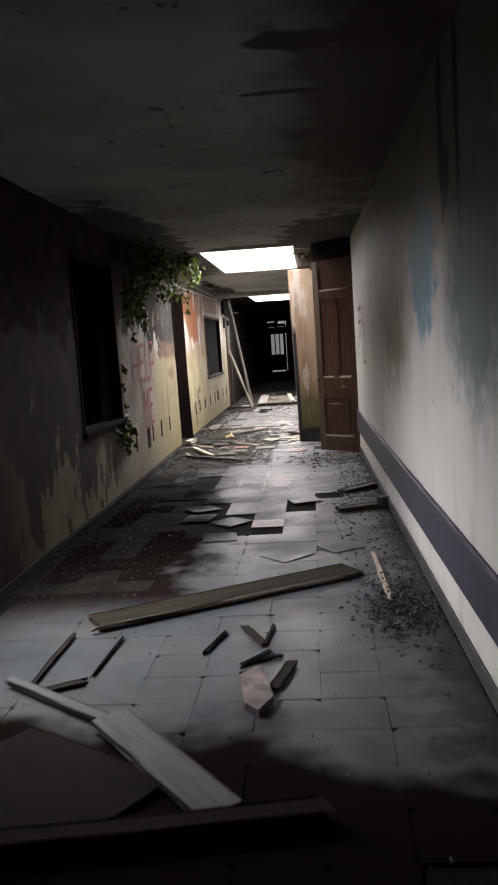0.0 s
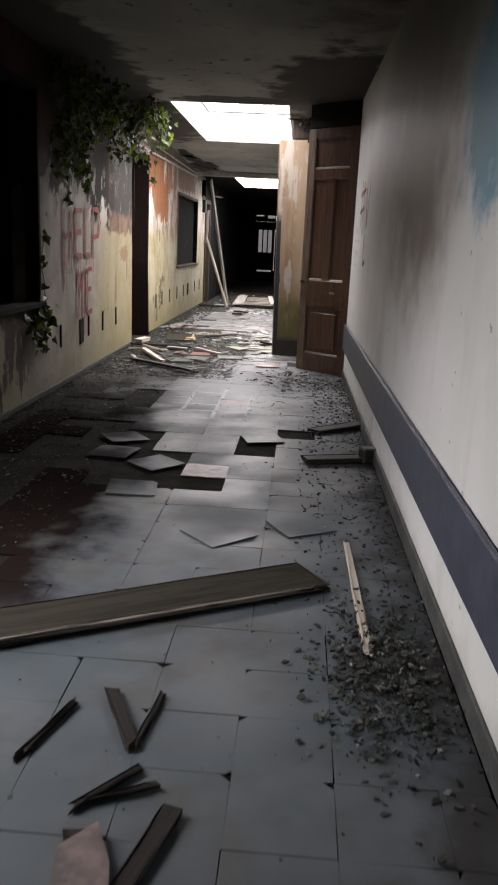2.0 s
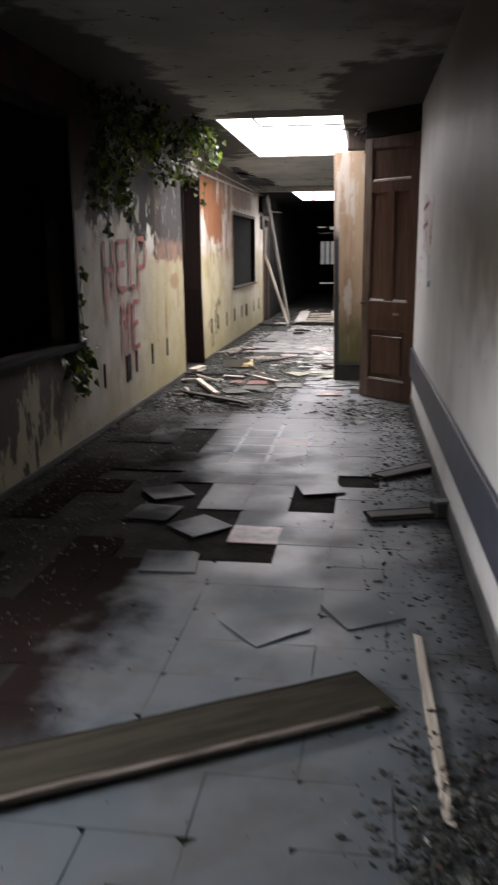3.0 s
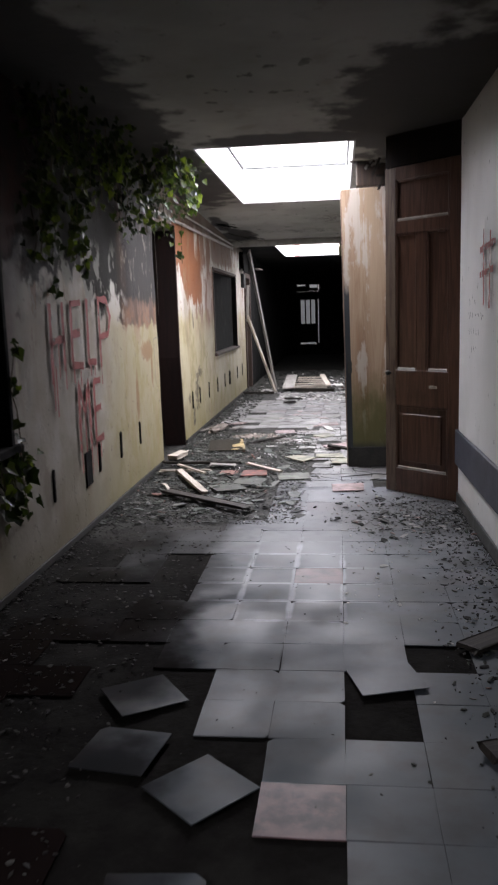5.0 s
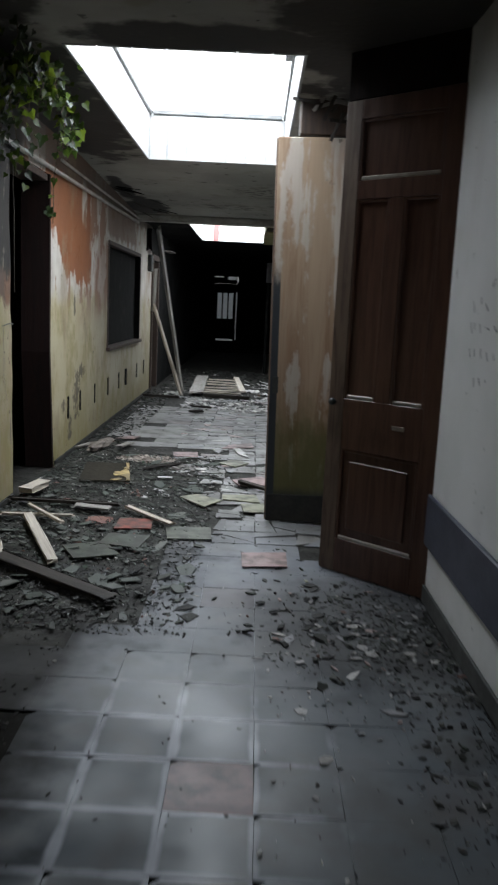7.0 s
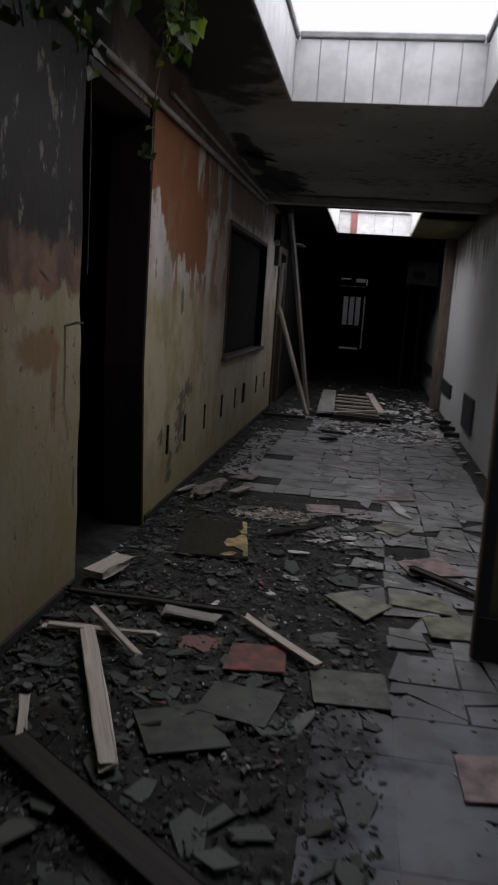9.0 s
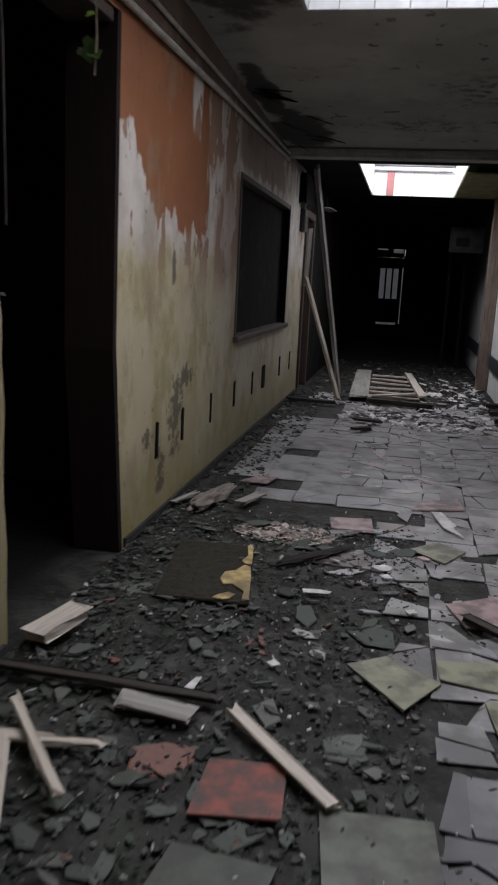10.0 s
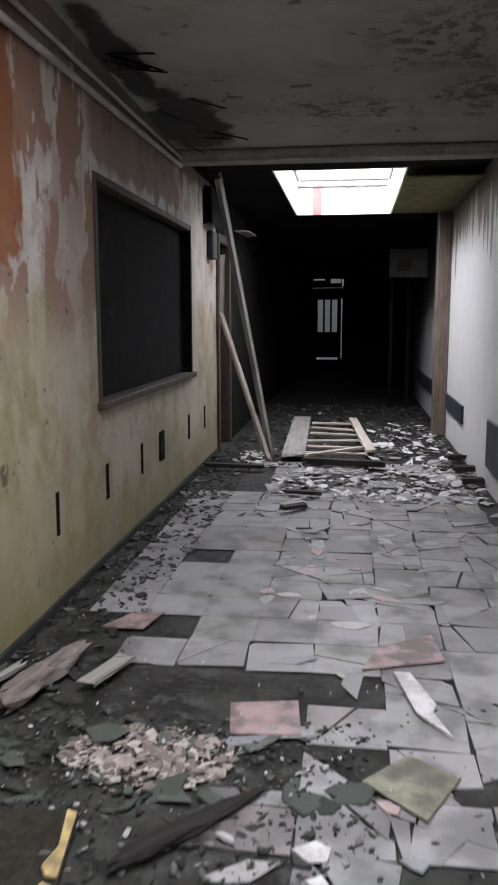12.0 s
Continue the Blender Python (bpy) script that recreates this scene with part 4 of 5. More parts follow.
def board_mesh(length, width, thick, rough=0.004, split=0.03):
    bm = bmesh.new()
    n = max(3, int(length / 0.18))
    rings = []
    for k in range(n + 1):
        z = length * k / n
        ring = []
        c = min(0.004, thick * 0.25)
        for sx, sy in ((-1, -1), (1, -1), (1, 1), (-1, 1)):
            for q in (0, 1):
                ox = c if (q == 0) == (sx * sy > 0) else 0
                oy = c if ox == 0 else 0
                zz = z + (rnd.uniform(-split, split) if k in (0, n) else 0)
                ring.append(bm.verts.new((sx * (width / 2 - ox) + rnd.uniform(-rough, rough), sy * (thick / 2 - oy), zz)))
        rings.append(ring)
    for a, b in zip(rings, rings[1:]):
        for i in range(8):
            bm.faces.new((a[i], a[(i + 1) % 8], b[(i + 1) % 8], b[i]))
    bm.faces.new(rings[0][::-1])
    bm.faces.new(rings[-1])
    return bm


def plank(name, p0, p1, width, thick, material, label, category="plank", roll=0.0, group="", parent=None):
    length = (Vector(p1) - Vector(p0)).length
    ob = finish(name, board_mesh(length, width, thick, 0.018 if "rotten" in label or "charred" in label else 0.004), material, parent)
    ob.matrix_basis = aligned(p0, p1, roll)
    if parent is None:
        tagged(ob, label, category, group)
    return ob


# a fallen door panel lying near the start
plank("fallen_board", (-0.52, 4.03, 0.026), (1.09, 4.96, 0.026), 0.27, 0.03, M_BOARD, "long wet dark board lying across the floor")
plank("batten", (-0.50, 3.90, 0.034), (1.10, 4.82, 0.030), 0.024, 0.022, M_LOG, "thin grey batten beside the fallen board")
plank("stick", (1.26, 5.45, 0.012), (1.285, 4.28, 0.014), 0.03, 0.022, M_PLANK, "pale broken stick on the floor")
plank("board", (1.06, 6.98, 0.03), (1.5, 7.12, 0.03), 0.12, 0.03, M_PLANK_DARK, "dark wet board end by the wall")
plank("board", (1.12, 7.9, 0.025), (1.54, 8.24, 0.035), 0.13, 0.025, M_PLANK_DARK, "dark wet board end by the wall")
bm = boxed(-0.06, 0.06, -0.05, 0.05, 0, 0.11, 0.012)
ob = tagged(finish("rubble_block", bm, M_BLACK), "black lump of rubble against the wall", "rubble")
ob.matrix_basis = pose(1.50, 7.10, 0.0, 0, 0, 20)
for a, b, w in (((0.40, 3.92), (0.53, 3.63), 0.045), ((0.54, 3.63), (0.57, 3.90), 0.022), ((0.23, 3.58), (0.30, 3.83), 0.02), ((0.43, 3.34), (0.57, 3.52), 0.022), ((0.46, 3.26), (0.58, 2.95), 0.06), ((0.61, 3.05), (0.69, 3.35), 0.06),
                ((-0.62, 3.2), (-0.61, 3.86), 0.03), ((-0.33, 3.28), (-0.30, 3.79), 0.015), ((0.21, 3.53), (0.29, 3.79), 0.015), ((-0.55, 3.09), (-0.35, 3.2), 0.06), ((0.44, 3.36), (0.62, 3.45), 0.02)):
    plank("stick", (*a, 0.012), (*b, 0.014), w, 0.018, M_CHAR, "short dark splintered stick on the floor", "stick", group="sticks near the start")
plank("plank", (-0.74, 3.21, 0.03), (-0.12, 2.74, 0.03), 0.06, 0.03, M_PLANK_BLUE, "grey painted strip of wood on the floor")
plank("plank", (-0.10, 2.74, 0.04), (0.47, 2.02, 0.04), 0.17, 0.035, M_PLANK_BLUE, "broad grey painted board on the floor")
plank("plank", (-0.60, 1.78, 0.05), (0.85, 2.0, 0.05), 0.10, 0.04, M_BOARD_WET, "dark brown timber rail on the floor")
plank("wood_sheet", (-0.62, 2.45, 0.02), (0.10, 2.00, 0.02), 0.62, 0.02, M_BOARD_WET, "dark brown fallen sheet of wood on the floor", "sheet")
G = "planks by the doorway"
for a, b, w, t, m, lab in (
        ((-1.11, 12.14), (-0.68, 11.15), 0.068, 0.03, M_PLANK, "long pale splintered plank among the rubble"),
        ((-1.30, 12.15), (-0.95, 12.19), 0.05, 0.02, M_PLANK, "short pale batten among the rubble"),
        ((-1.00, 12.16), (-0.80, 12.21), 0.035, 0.02, M_PLANK, "short pale batten among the rubble"),
        ((-1.16, 12.34), (-0.81, 11.91), 0.035, 0.02, M_PLANK, "thin pale batten lying across others"),
        ((-1.37, 12.58), (-0.52, 12.57), 0.05, 0.025, M_PLANK_DARK, "long dark wet lath among the rubble"),
        ((-0.44, 12.50), (-0.05, 12.08), 0.05, 0.022, M_PLANK, "pale splintered batten on the tiles"),
        ((-0.83, 12.48), (-0.58, 12.45), 0.10, 0.02, M_PLANK_GREY, "short grey board among the rubble"),
        ((-1.05, 11.22), (-0.24, 10.60), 0.11, 0.025, M_PLANK_DARK, "dark wet board among the rubble"),
        ((-1.12, 11.5), (-1.0, 11.2), 0.035, 0.02, M_PLANK, "thin pale batten among the rubble"),
        ((-1.36, 14.9), (-1.28, 15.2), 0.04, 0.02, M_PLANK_GREY, "pale splinter of wood by the wall"),
        ((-0.94, 15.05), (-0.86, 15.32), 0.08, 0.02, M_PLANK_GREY, "short grey board by the wall"),
        ((0.40, 13.55), (0.75, 13.2), 0.05, 0.03, M_PLANK_DARK, "dark stick on the tiles"),
        ((-1.34, 19.88), (-0.75, 19.86), 0.09, 0.04, M_PLANK_DARK, "dark board by the wall end"),
        ((-0.45, 18.75), (-0.15, 18.72), 0.08, 0.03, M_PLANK_DARK, "short dark board on the tiles"),
        ((-0.42, 18.12), (-0.25, 18.28), 0.07, 0.03, M_PLANK_DARK, "short dark stick on the tiles")):
    lift = 0.03 + t / 2 + (0.03 if "across" in lab else 0)
    plank("plank", (*a, lift), (*b, lift - 0.006), w, t, m, lab, group=G if b[1] < 13 else "")


def rotten_log(p0, p1, radius, flat, material, label, seed):
    """A splintered, tapering length of wood with a furrowed skin."""
    r = random.Random(seed)
    length = (Vector(p1) - Vector(p0)).length
    bm = bmesh.new()
    n, sides = 14, 12
    rings = []
    for k in range(n + 1):
        f = k / n
        ends = min(1.0, 0.6 + 3.0 * f, 0.45 + 2.2 * (1 - f))
        ring = []
        for i in range(sides):
            a = 6.283 * i / sides
            q = radius * ends * (0.8 + 0.45 * noise.noise(Vector((i * 1.7, f * 3.0, seed))) + r.uniform(-0.06, 0.06))
            jut = r.uniform(-0.05, 0.05) if k in (0, n) else 0
            ring.append(bm.verts.new((q * math.cos(a), q * flat * math.sin(a), length * f + jut)))
        rings.append(ring)
    for a, b in zip(rings, rings[1:]):
        for i in range(sides):
            bm.faces.new((a[i], a[(i + 1) % sides], b[(i + 1) % sides], b[i]))
    bm.faces.new(rings[0][::-1])
    bm.faces.new(rings[-1])
    ob = tagged(finish("log", bm, material), label, "log")
    ob.matrix_basis = aligned(p0, p1)
    return ob


rotten_log((-1.20, 14.83, 0.045), (-1.08, 15.40, 0.05), 0.075, 0.8, M_LOG, "thick rotten log lying by the wall", 5)
rotten_log((-0.52, 14.04, 0.022), (-0.18, 14.42, 0.022), 0.046, 0.38, M_CHAR, "charred black log on the rubble", 9)
bm = board_mesh(0.28, 0.12, 0.05, 0.008)
ob = tagged(finish("plaster_block", bm, M_PLANK), "pale broken block on the rubble", "rubble")
ob.matrix_basis = aligned((-1.31, 12.79, 0.06), (-1.22, 13.12, 0.07))

# white scrap and coloured loose tiles
def flat_piece(name, corners, thick, z, material, label, category):
    bm = bmesh.new()
    lo = [bm.verts.new((x, y, z)) for x, y in corners]
    hi = [bm.verts.new((x + rnd.uniform(-0.003, 0.003), y + rnd.uniform(-0.003, 0.003), z + thick + rnd.uniform(0, 0.006))) for x, y in corners]
    n = len(corners)
    bm.faces.new(hi)
    bm.faces.new(lo[::-1])
    for i in range(n):
        bm.faces.new((lo[i], lo[(i + 1) % n], hi[(i + 1) % n], hi[i]))
    return tagged(finish(name, bm, material), label, category)


flat_piece("plaster_lump", ((0.44, 3.18), (0.52, 3.27), (0.58, 3.14), (0.62, 2.92), (0.56, 2.78), (0.49, 2.86)), 0.03, 0.004, M_DULLPINK, "pinkish broken lump of plaster on the floor", "rubble")
flat_piece("white_scrap", ((0.29, 15.34), (0.36, 15.33), (0.44, 15.06), (0.42, 15.0), (0.475, 14.82), (0.36, 15.0)), 0.012, 0.012, M_PAPER, "torn white strip of board on the tiles", "scrap")
flat_piece("loose_tile", ((-0.35, 15.0), (-0.09, 15.05), (-0.06, 14.79), (-0.32, 14.77)), 0.005, 0.009, M_PINKTILE, "loose pinkish floor tile", "tile")
flat_piece("loose_tile", ((0.15, 14.53), (0.31, 14.70), (0.47, 14.58), (0.34, 14.34)), 0.005, 0.009, M_OLIVE, "loose olive-yellow floor tile", "tile")
flat_piece("loose_tile", ((-0.46, 11.98), (-0.46, 12.25), (-0.22, 12.28), (-0.20, 12.02)), 0.005, 0.009, M_REDTILE, "brick-red loose floor tile", "tile")
flat_piece("loose_tile", ((-0.09, 13.0), (0.06, 13.12), (0.27, 12.95), (0.13, 12.71)), 0.005, 0.009, M_OLIVE, "loose olive-yellow floor tile", "tile")
flat_piece("loose_tile", ((0.26, 13.15), (0.55, 13.18), (0.58, 12.92), (0.27, 12.98)), 0.005, 0.009, M_OLIVE, "loose olive-yellow floor tile", "tile")
flat_piece("loose_tile", ((0.42, 12.86), (0.72, 12.9), (0.72, 12.62), (0.45, 12.6)), 0.005, 0.009, M_OLIVE, "loose olive-yellow floor tile", "tile")
flat_piece("loose_tile", ((-1.09, 15.69), (-0.99, 15.88), (-0.83, 15.92), (-0.88, 15.70)), 0.005, 0.009, M_PINKTILE, "broken dull red floor tile", "tile")
flat_piece("loose_tile", ((0.24, 15.62), (0.49, 15.78), (0.52, 15.50), (0.16, 15.37)), 0.005, 0.009, M_PINKTILE, "loose pinkish floor tile", "tile")
flat_piece("loose_tile", ((0.45, 11.55), (0.74, 11.6), (0.74, 11.32), (0.46, 11.28)), 0.005, 0.009, M_PINKTILE, "loose pinkish floor tile", "tile")
flat_piece("loose_tile", ((0.32, 13.75), (0.6, 13.95), (0.72, 13.6), (0.4, 13.5)), 0.005, 0.009, M_PINKTILE, "broken pinkish floor tile", "tile")
flat_piece("loose_board", ((-0.72, 11.55), (-0.46, 11.68), (-0.32, 11.40), (-0.58, 11.28)), 0.005, 0.009, M_GREENTILE, "dark green loose floor tile", "tile")
flat_piece("loose_board", ((-0.46, 11.86), (-0.18, 11.83), (-0.22, 11.55), (-0.5, 11.62)), 0.005, 0.009, M_GREENTILE, "dark green loose floor tile", "tile")
flat_piece("loose_board", ((-0.10, 12.10), (0.22, 12.12), (0.24, 11.82), (-0.06, 11.80)), 0.005, 0.009, M_OLIVE_DARK, "worn dark olive floor tile", "tile")
flat_piece("painted_board", ((-1.12, 14.24), (-0.70, 14.26), (-0.575, 13.47), (-1.02, 13.44)), 0.006, 0.010, M_BOARD, "dark board with a flaking yellow edge", "board")
for c in (((-0.735, 14.25), (-0.70, 14.24), (-0.675, 14.08), (-0.655, 13.95), (-0.69, 13.955), (-0.715, 13.99), (-0.70, 14.08)), ((-0.69, 13.93), (-0.655, 13.92), (-0.625, 13.76), (-0.60, 13.60), (-0.58, 13.49), (-0.61, 13.48), (-0.625, 13.58), (-0.67, 13.63), (-0.70, 13.67), (-0.74, 13.645), (-0.77, 13.72), (-0.765, 13.81), (-0.72, 13.84)), ((-0.75, 13.47), (-0.73, 13.515), (-0.69, 13.545), (-0.655, 13.53), (-0.67, 13.48), (-0.70, 13.46))):
    flat_piece("paint_flake", c, 0.003, 0.023, M_YELLOW, "flake of yellow paint on a dark board", "paint flake")
for c in (((-0.05, 14.16), (0.02, 14.20), (0.06, 14.17), (0.05, 14.12), (0.0, 14.11)), ((0.0, 14.04), (0.04, 14.06), (0.07, 14.01), (0.03, 14.0)), ((-0.36, 13.72), (-0.28, 13.74), (-0.22, 13.735), (-0.23, 13.705), (-0.35, 13.69)), ((0.13, 13.61), (0.17, 13.63), (0.19, 13.59), (0.15, 13.57)),
          ((-0.40, 12.93), (-0.37, 12.955), (-0.34, 12.92), (-0.37, 12.90)), ((-0.66, 12.62), (-0.63, 12.74), (-0.61, 12.74), (-0.62, 12.61))):
    flat_piece("white_scrap", c, 0.003, 0.014, M_PAPER, "small white scrap on the floor", "scrap")

# ---- props, pallet and boards under the far skylight ----
plank("leaning_board", (-0.80, 21.0, 0.0), (-1.10, 19.32, 2.72), 0.10, 0.045, M_PLANK_GREY, "long grey board leaning under the beam", roll=90)
plank("leaning_board", (-0.77, 20.48, 0.0), (-1.34, 20.88, 1.54), 0.08, 0.04, M_PLANK, "shorter pale board leaning on the wall end", roll=60)
plank("leaning_board", (-1.345, 20.90, 1.45), (-1.30, 20.75, 2.15), 0.06, 0.03, M_PLANK_GREY, "broken strip of wood at the wall end", roll=40)
pallet = tagged(new("pallet_frame"), "broken wooden pallet frame lying on the rubble", "pallet")
plank("side_board", (-0.50, 20.36, 0.075), (-0.60, 23.6, 0.075), 0.24, 0.04, M_PLANK_GREY, "", parent=pallet)
plank("front_board", (-0.36, 20.18, 0.06), (0.42, 20.04, 0.06), 0.10, 0.06, M_PLANK_DARK, "", parent=pallet)
plank("right_board", (0.31, 20.62, 0.09), (0.12, 23.4, 0.09), 0.11, 0.04, M_PLANK, "", parent=pallet)
for k in range(6):
    y = 20.6 + k * 0.5
    plank("slat", (-0.42, y + rnd.uniform(-0.1, 0.1), 0.055), (0.27 - 0.03 * k, y + rnd.uniform(-0.1, 0.1), 0.055), 0.09, 0.022, M_PLANK, "", parent=pallet)
plank("slat", (-0.35, 20.28, 0.10), (0.22, 20.75, 0.11), 0.07, 0.025, M_PLANK, "", parent=pallet)

for k in range(14):
    y = rnd.uniform(16.5, 19.0)
    x = LEFT + rnd.uniform(0.06, 0.42) * (0.5 if y < 17.6 else 1)
    plank("hanging_lath", (x, y, slope(y) - 0.002), (x + rnd.uniform(0.1, 0.3), y + rnd.uniform(-0.12, 0.12), slope(y) - rnd.uniform(0.02, 0.09)), 0.028, 0.006, rnd.choice((M_PLANK_DARK, M_BEAM, M_SOOT_SHADE)), "thin broken lath hanging from the ceiling", "lath", group="broken laths")
flat = flat_piece("hanging_plaster", ((-1.36, 22.1), (-1.30, 22.9), (-1.16, 22.7), (-1.20, 22.2)), 0.012, 2.55, M_PLANK_GREY, "pale sheet of plaster hanging in the soot", "plaster")
plank("hanging_wire", (-1.30, 22.4, 2.83), (-1.28, 22.45, 2.555), 0.008, 0.008, M_BLACK, "black wire holding a hanging sheet", "wire")

# ---- the end door ----
door = structure(new("door_3"), "charred end door with three narrow panes", "door")
yy = END + 0.05
for name, b in (("stile", (DX0, DX0 + 0.10, -0.03, 2.30)), ("stile", (DX1 - 0.13, DX1 - 0.05, -0.03, 2.30)), ("edge_strip", (DX1 - 0.022, DX1 + 0.02, -0.03, 2.36)),
                ("bottom_rail", (DX0 + 0.10, DX1 - 0.13, -0.03, 0.385)), ("lower_panel", (DX0 + 0.10, DX1 - 0.13, 0.45, 1.13)), ("top_rail", (DX0 + 0.10, DX1 - 0.13, 1.99, 2.30)),
                ("sill", (DX1 - 0.05, DX1 - 0.022, -0.03, 0.42)), ("head", (DX1 - 0.05, DX1 - 0.022, 2.02, 2.30)),
                ("transom", (DX0, DX0 + 0.30, 2.304, 2.50)), ("transom", (DX0 + 0.30, DX0 + 0.46, 2.304, 2.55)), ("transom", (DX0 + 0.46, DX1 - 0.06, 2.304, 2.43)), ("transom", (DX1 - 0.06, DX1 - 0.025, 2.304, 2.55))):
    part(name, boxed(b[0], b[1], yy, yy + 0.05, b[2], b[3], 0.004), M_SOOT_SHADE, door)
glass = Graph("filthy_wired_glass")
M_GLASS = glass.done(glass.mix(glass.noise(9, 4), (0.30, 0.32, 0.33), (0.50, 0.52, 0.53)), 0.5)
glass.out.inputs["Transmission Weight"].default_value = 0.9
a = DX0 + 0.10
for k in range(3):
    w = (DX1 - 0.13 - a) / 3
    part("pane", boxed(a + k * w + 0.025, a + (k + 1) * w - 0.025, yy + 0.02, yy + 0.026, 1.13, 1.99), M_GLASS, door)
    part("bar", boxed(a + k * w - 0.025, a + k * w + 0.025, yy, yy + 0.05, 1.13, 1.99, 0.004), M_SOOT_SHADE, door)
part("bar", boxed(a + 3 * w - 0.025, a + 3 * w, yy, yy + 0.05, 1.13, 1.99, 0.004), M_SOOT_SHADE, door)
# extra glass added behind the gaps, only to dim the light through them
for b in ((DX0 + 0.01, DX1 - 0.02, 2.31, 2.53), (DX0 + 0.11, DX1 - 0.135, 0.39, 0.448), (DX1 - 0.048, DX1 - 0.024, 0.43, 2.01)):
    part("pane", boxed(b[0], b[1], yy + 0.054, yy + 0.060, b[2], b[3]), M_GLASS, door)
panel = structure(new("wall_overdoor"), "grey panel above a sooty side doorway", "panel")
part("board", boxed(0.68, RIGHT_FAR - 0.004, 25.8, 25.88, 2.16, 2.62, 0.006), plain_material("sooty_grey_board", (0.07, 0.07, 0.07), (0.12, 0.12, 0.118), 0.7), panel)
part("square", boxed(0.80, 1.04, 25.785, 25.8, 2.27, 2.42, 0.003), M_TIMBER, panel)
part("post", boxed(0.98, 1.04, 25.8, 25.88, 0, 2.156, 0.004), M_SOOT_SHADE, panel)
part("post", boxed(0.70, 0.76, 25.8, 25.88, 0, 2.156, 0.004), M_SOOT_SHADE, panel)
for y in (19.35, 19.95, 20.6):
    plank("stub_board", (1.10, y, 0.05), (1.292, y + 0.02, 0.05), 0.10, 0.05, M_PLANK_DARK, "dark board end jutting from the wall foot", "board", group="board ends by the wall")

# ---- sprayed writing ----
def stroke(name, wall, pts, width, material, parent, seed=1):
    def off(y):
        return LEFT + 0.0155 if wall < 0 else right_x(y) - 0.0125

    r = random.Random(seed)
    bm = bmesh.new()
    prev = None
    fine = []
    for p, q in zip(pts, pts[1:]):
        n = max(2, int((Vector(q) - Vector(p)).length / 0.04))
        fine += [Vector(p).lerp(Vector(q), k / n) for k in range(n)]
    fine.append(Vector(pts[-1]))
    for k, c in enumerate(fine):
        t = (fine[min(k + 1, len(fine) - 1)] - fine[max(k - 1, 0)]).normalized()
        side = Vector((-t.y, t.x)) * width * 0.5 * r.uniform(0.65, 1.1)
        pair = [bm.verts.new((off(p.x), *p)) for p in (c + side, c - side)]
        if prev:
            bm.faces.new((prev[0], prev[1], pair[1], pair[0]))
        prev = pair
    return part(name, bm, material, parent)


help_me = tagged(new("graffiti"), "faded red sprayed words HELP ME with drips", "graffiti")
LETTERS = [  # each line is one stroke of the writing on the left wall
    [(9.47, 1.72), (9.46, 1.18)], [(9.72, 1.73), (9.71, 1.25)], [(9.45, 1.46), (9.74, 1.48)],
    [(9.90, 1.74), (9.88, 1.28), (10.12, 1.26)], [(9.90, 1.72), (10.13, 1.73)], [(9.89, 1.50), (10.08, 1.51)],
    [(10.28, 1.76), (10.26, 1.28), (10.45, 1.27)],
    [(10.58, 1.22), (10.58, 1.76), (10.80, 1.76), (10.90, 1.62), (10.82, 1.48), (10.60, 1.46)],
    [(9.95, 0.62), (9.97, 1.14), (10.09, 0.90), (10.20, 1.14), (10.20, 0.60)],
    [(10.52, 1.12), (10.34, 1.12), (10.33, 0.66), (10.54, 0.66)], [(10.34, 0.90), (10.50, 0.91)]]
for k, pts in enumerate(LETTERS):
    stroke("letter_stroke", -1, pts, 0.06, M_FADED, help_me, k)
for k, (y, z0, z1) in enumerate(((9.47, 1.2, 1.0), (9.72, 1.28, 1.12), (10.58, 1.25, 1.08), (9.96, 0.62, 0.46), (10.2, 0.62, 0.42), (10.33, 0.68, 0.45), (10.44, 0.66, 0.5), (9.6, 1.46, 1.2), (9.9, 1.3, 1.15), (10.05, 1.3, 1.1), (10.3, 1.3, 1.17), (10.4, 1.27, 1.16), (10.08, 0.9, 0.6), (9.52, 1.3, 0.95))):
    stroke("drip", -1, [(y, z0), (y, z1)], 0.026, M_FADED, help_me, 40 + k)
tag = tagged(new("graffiti"), "red sprayed hash sign and letter V", "graffiti")
for k, pts in enumerate(([(9.85, 2.12), (9.82, 1.615)], [(9.62, 2.09), (9.63, 1.60)], [(9.97, 1.985), (9.455, 2.015)], [(9.97, 1.82), (9.51, 1.85)], [(9.33, 2.015), (9.18, 1.655), (9.0, 2.04)])):
    stroke("letter_stroke", 1, pts, 0.046, M_RED, tag, 60 + k)
tag = tagged(new("graffiti"), "teal sprayed letter L", "graffiti")
stroke("letter_stroke", 1, [(9.28, 1.60), (9.275, 1.33), (9.06, 1.36)], 0.05, M_TEAL, tag, 70)
tag = tagged(new("graffiti"), "small black marker scribbles on the white wall", "graffiti")
for row, (z, a, b) in enumerate(((1.66, 10.36, 10.11), (1.55, 10.38, 9.81), (1.44, 10.36, 9.88), (1.32, 10.25, 10.02))):
    y = a
    while y > b:
        stroke("pen_mark", 1, [(y, z + rnd.uniform(0, 0.03)), (y - rnd.uniform(0.01, 0.05), z + rnd.uniform(-0.04, 0.0))], 0.010, M_INK, tag, 80 + row)
        y -= rnd.uniform(0.06, 0.12)

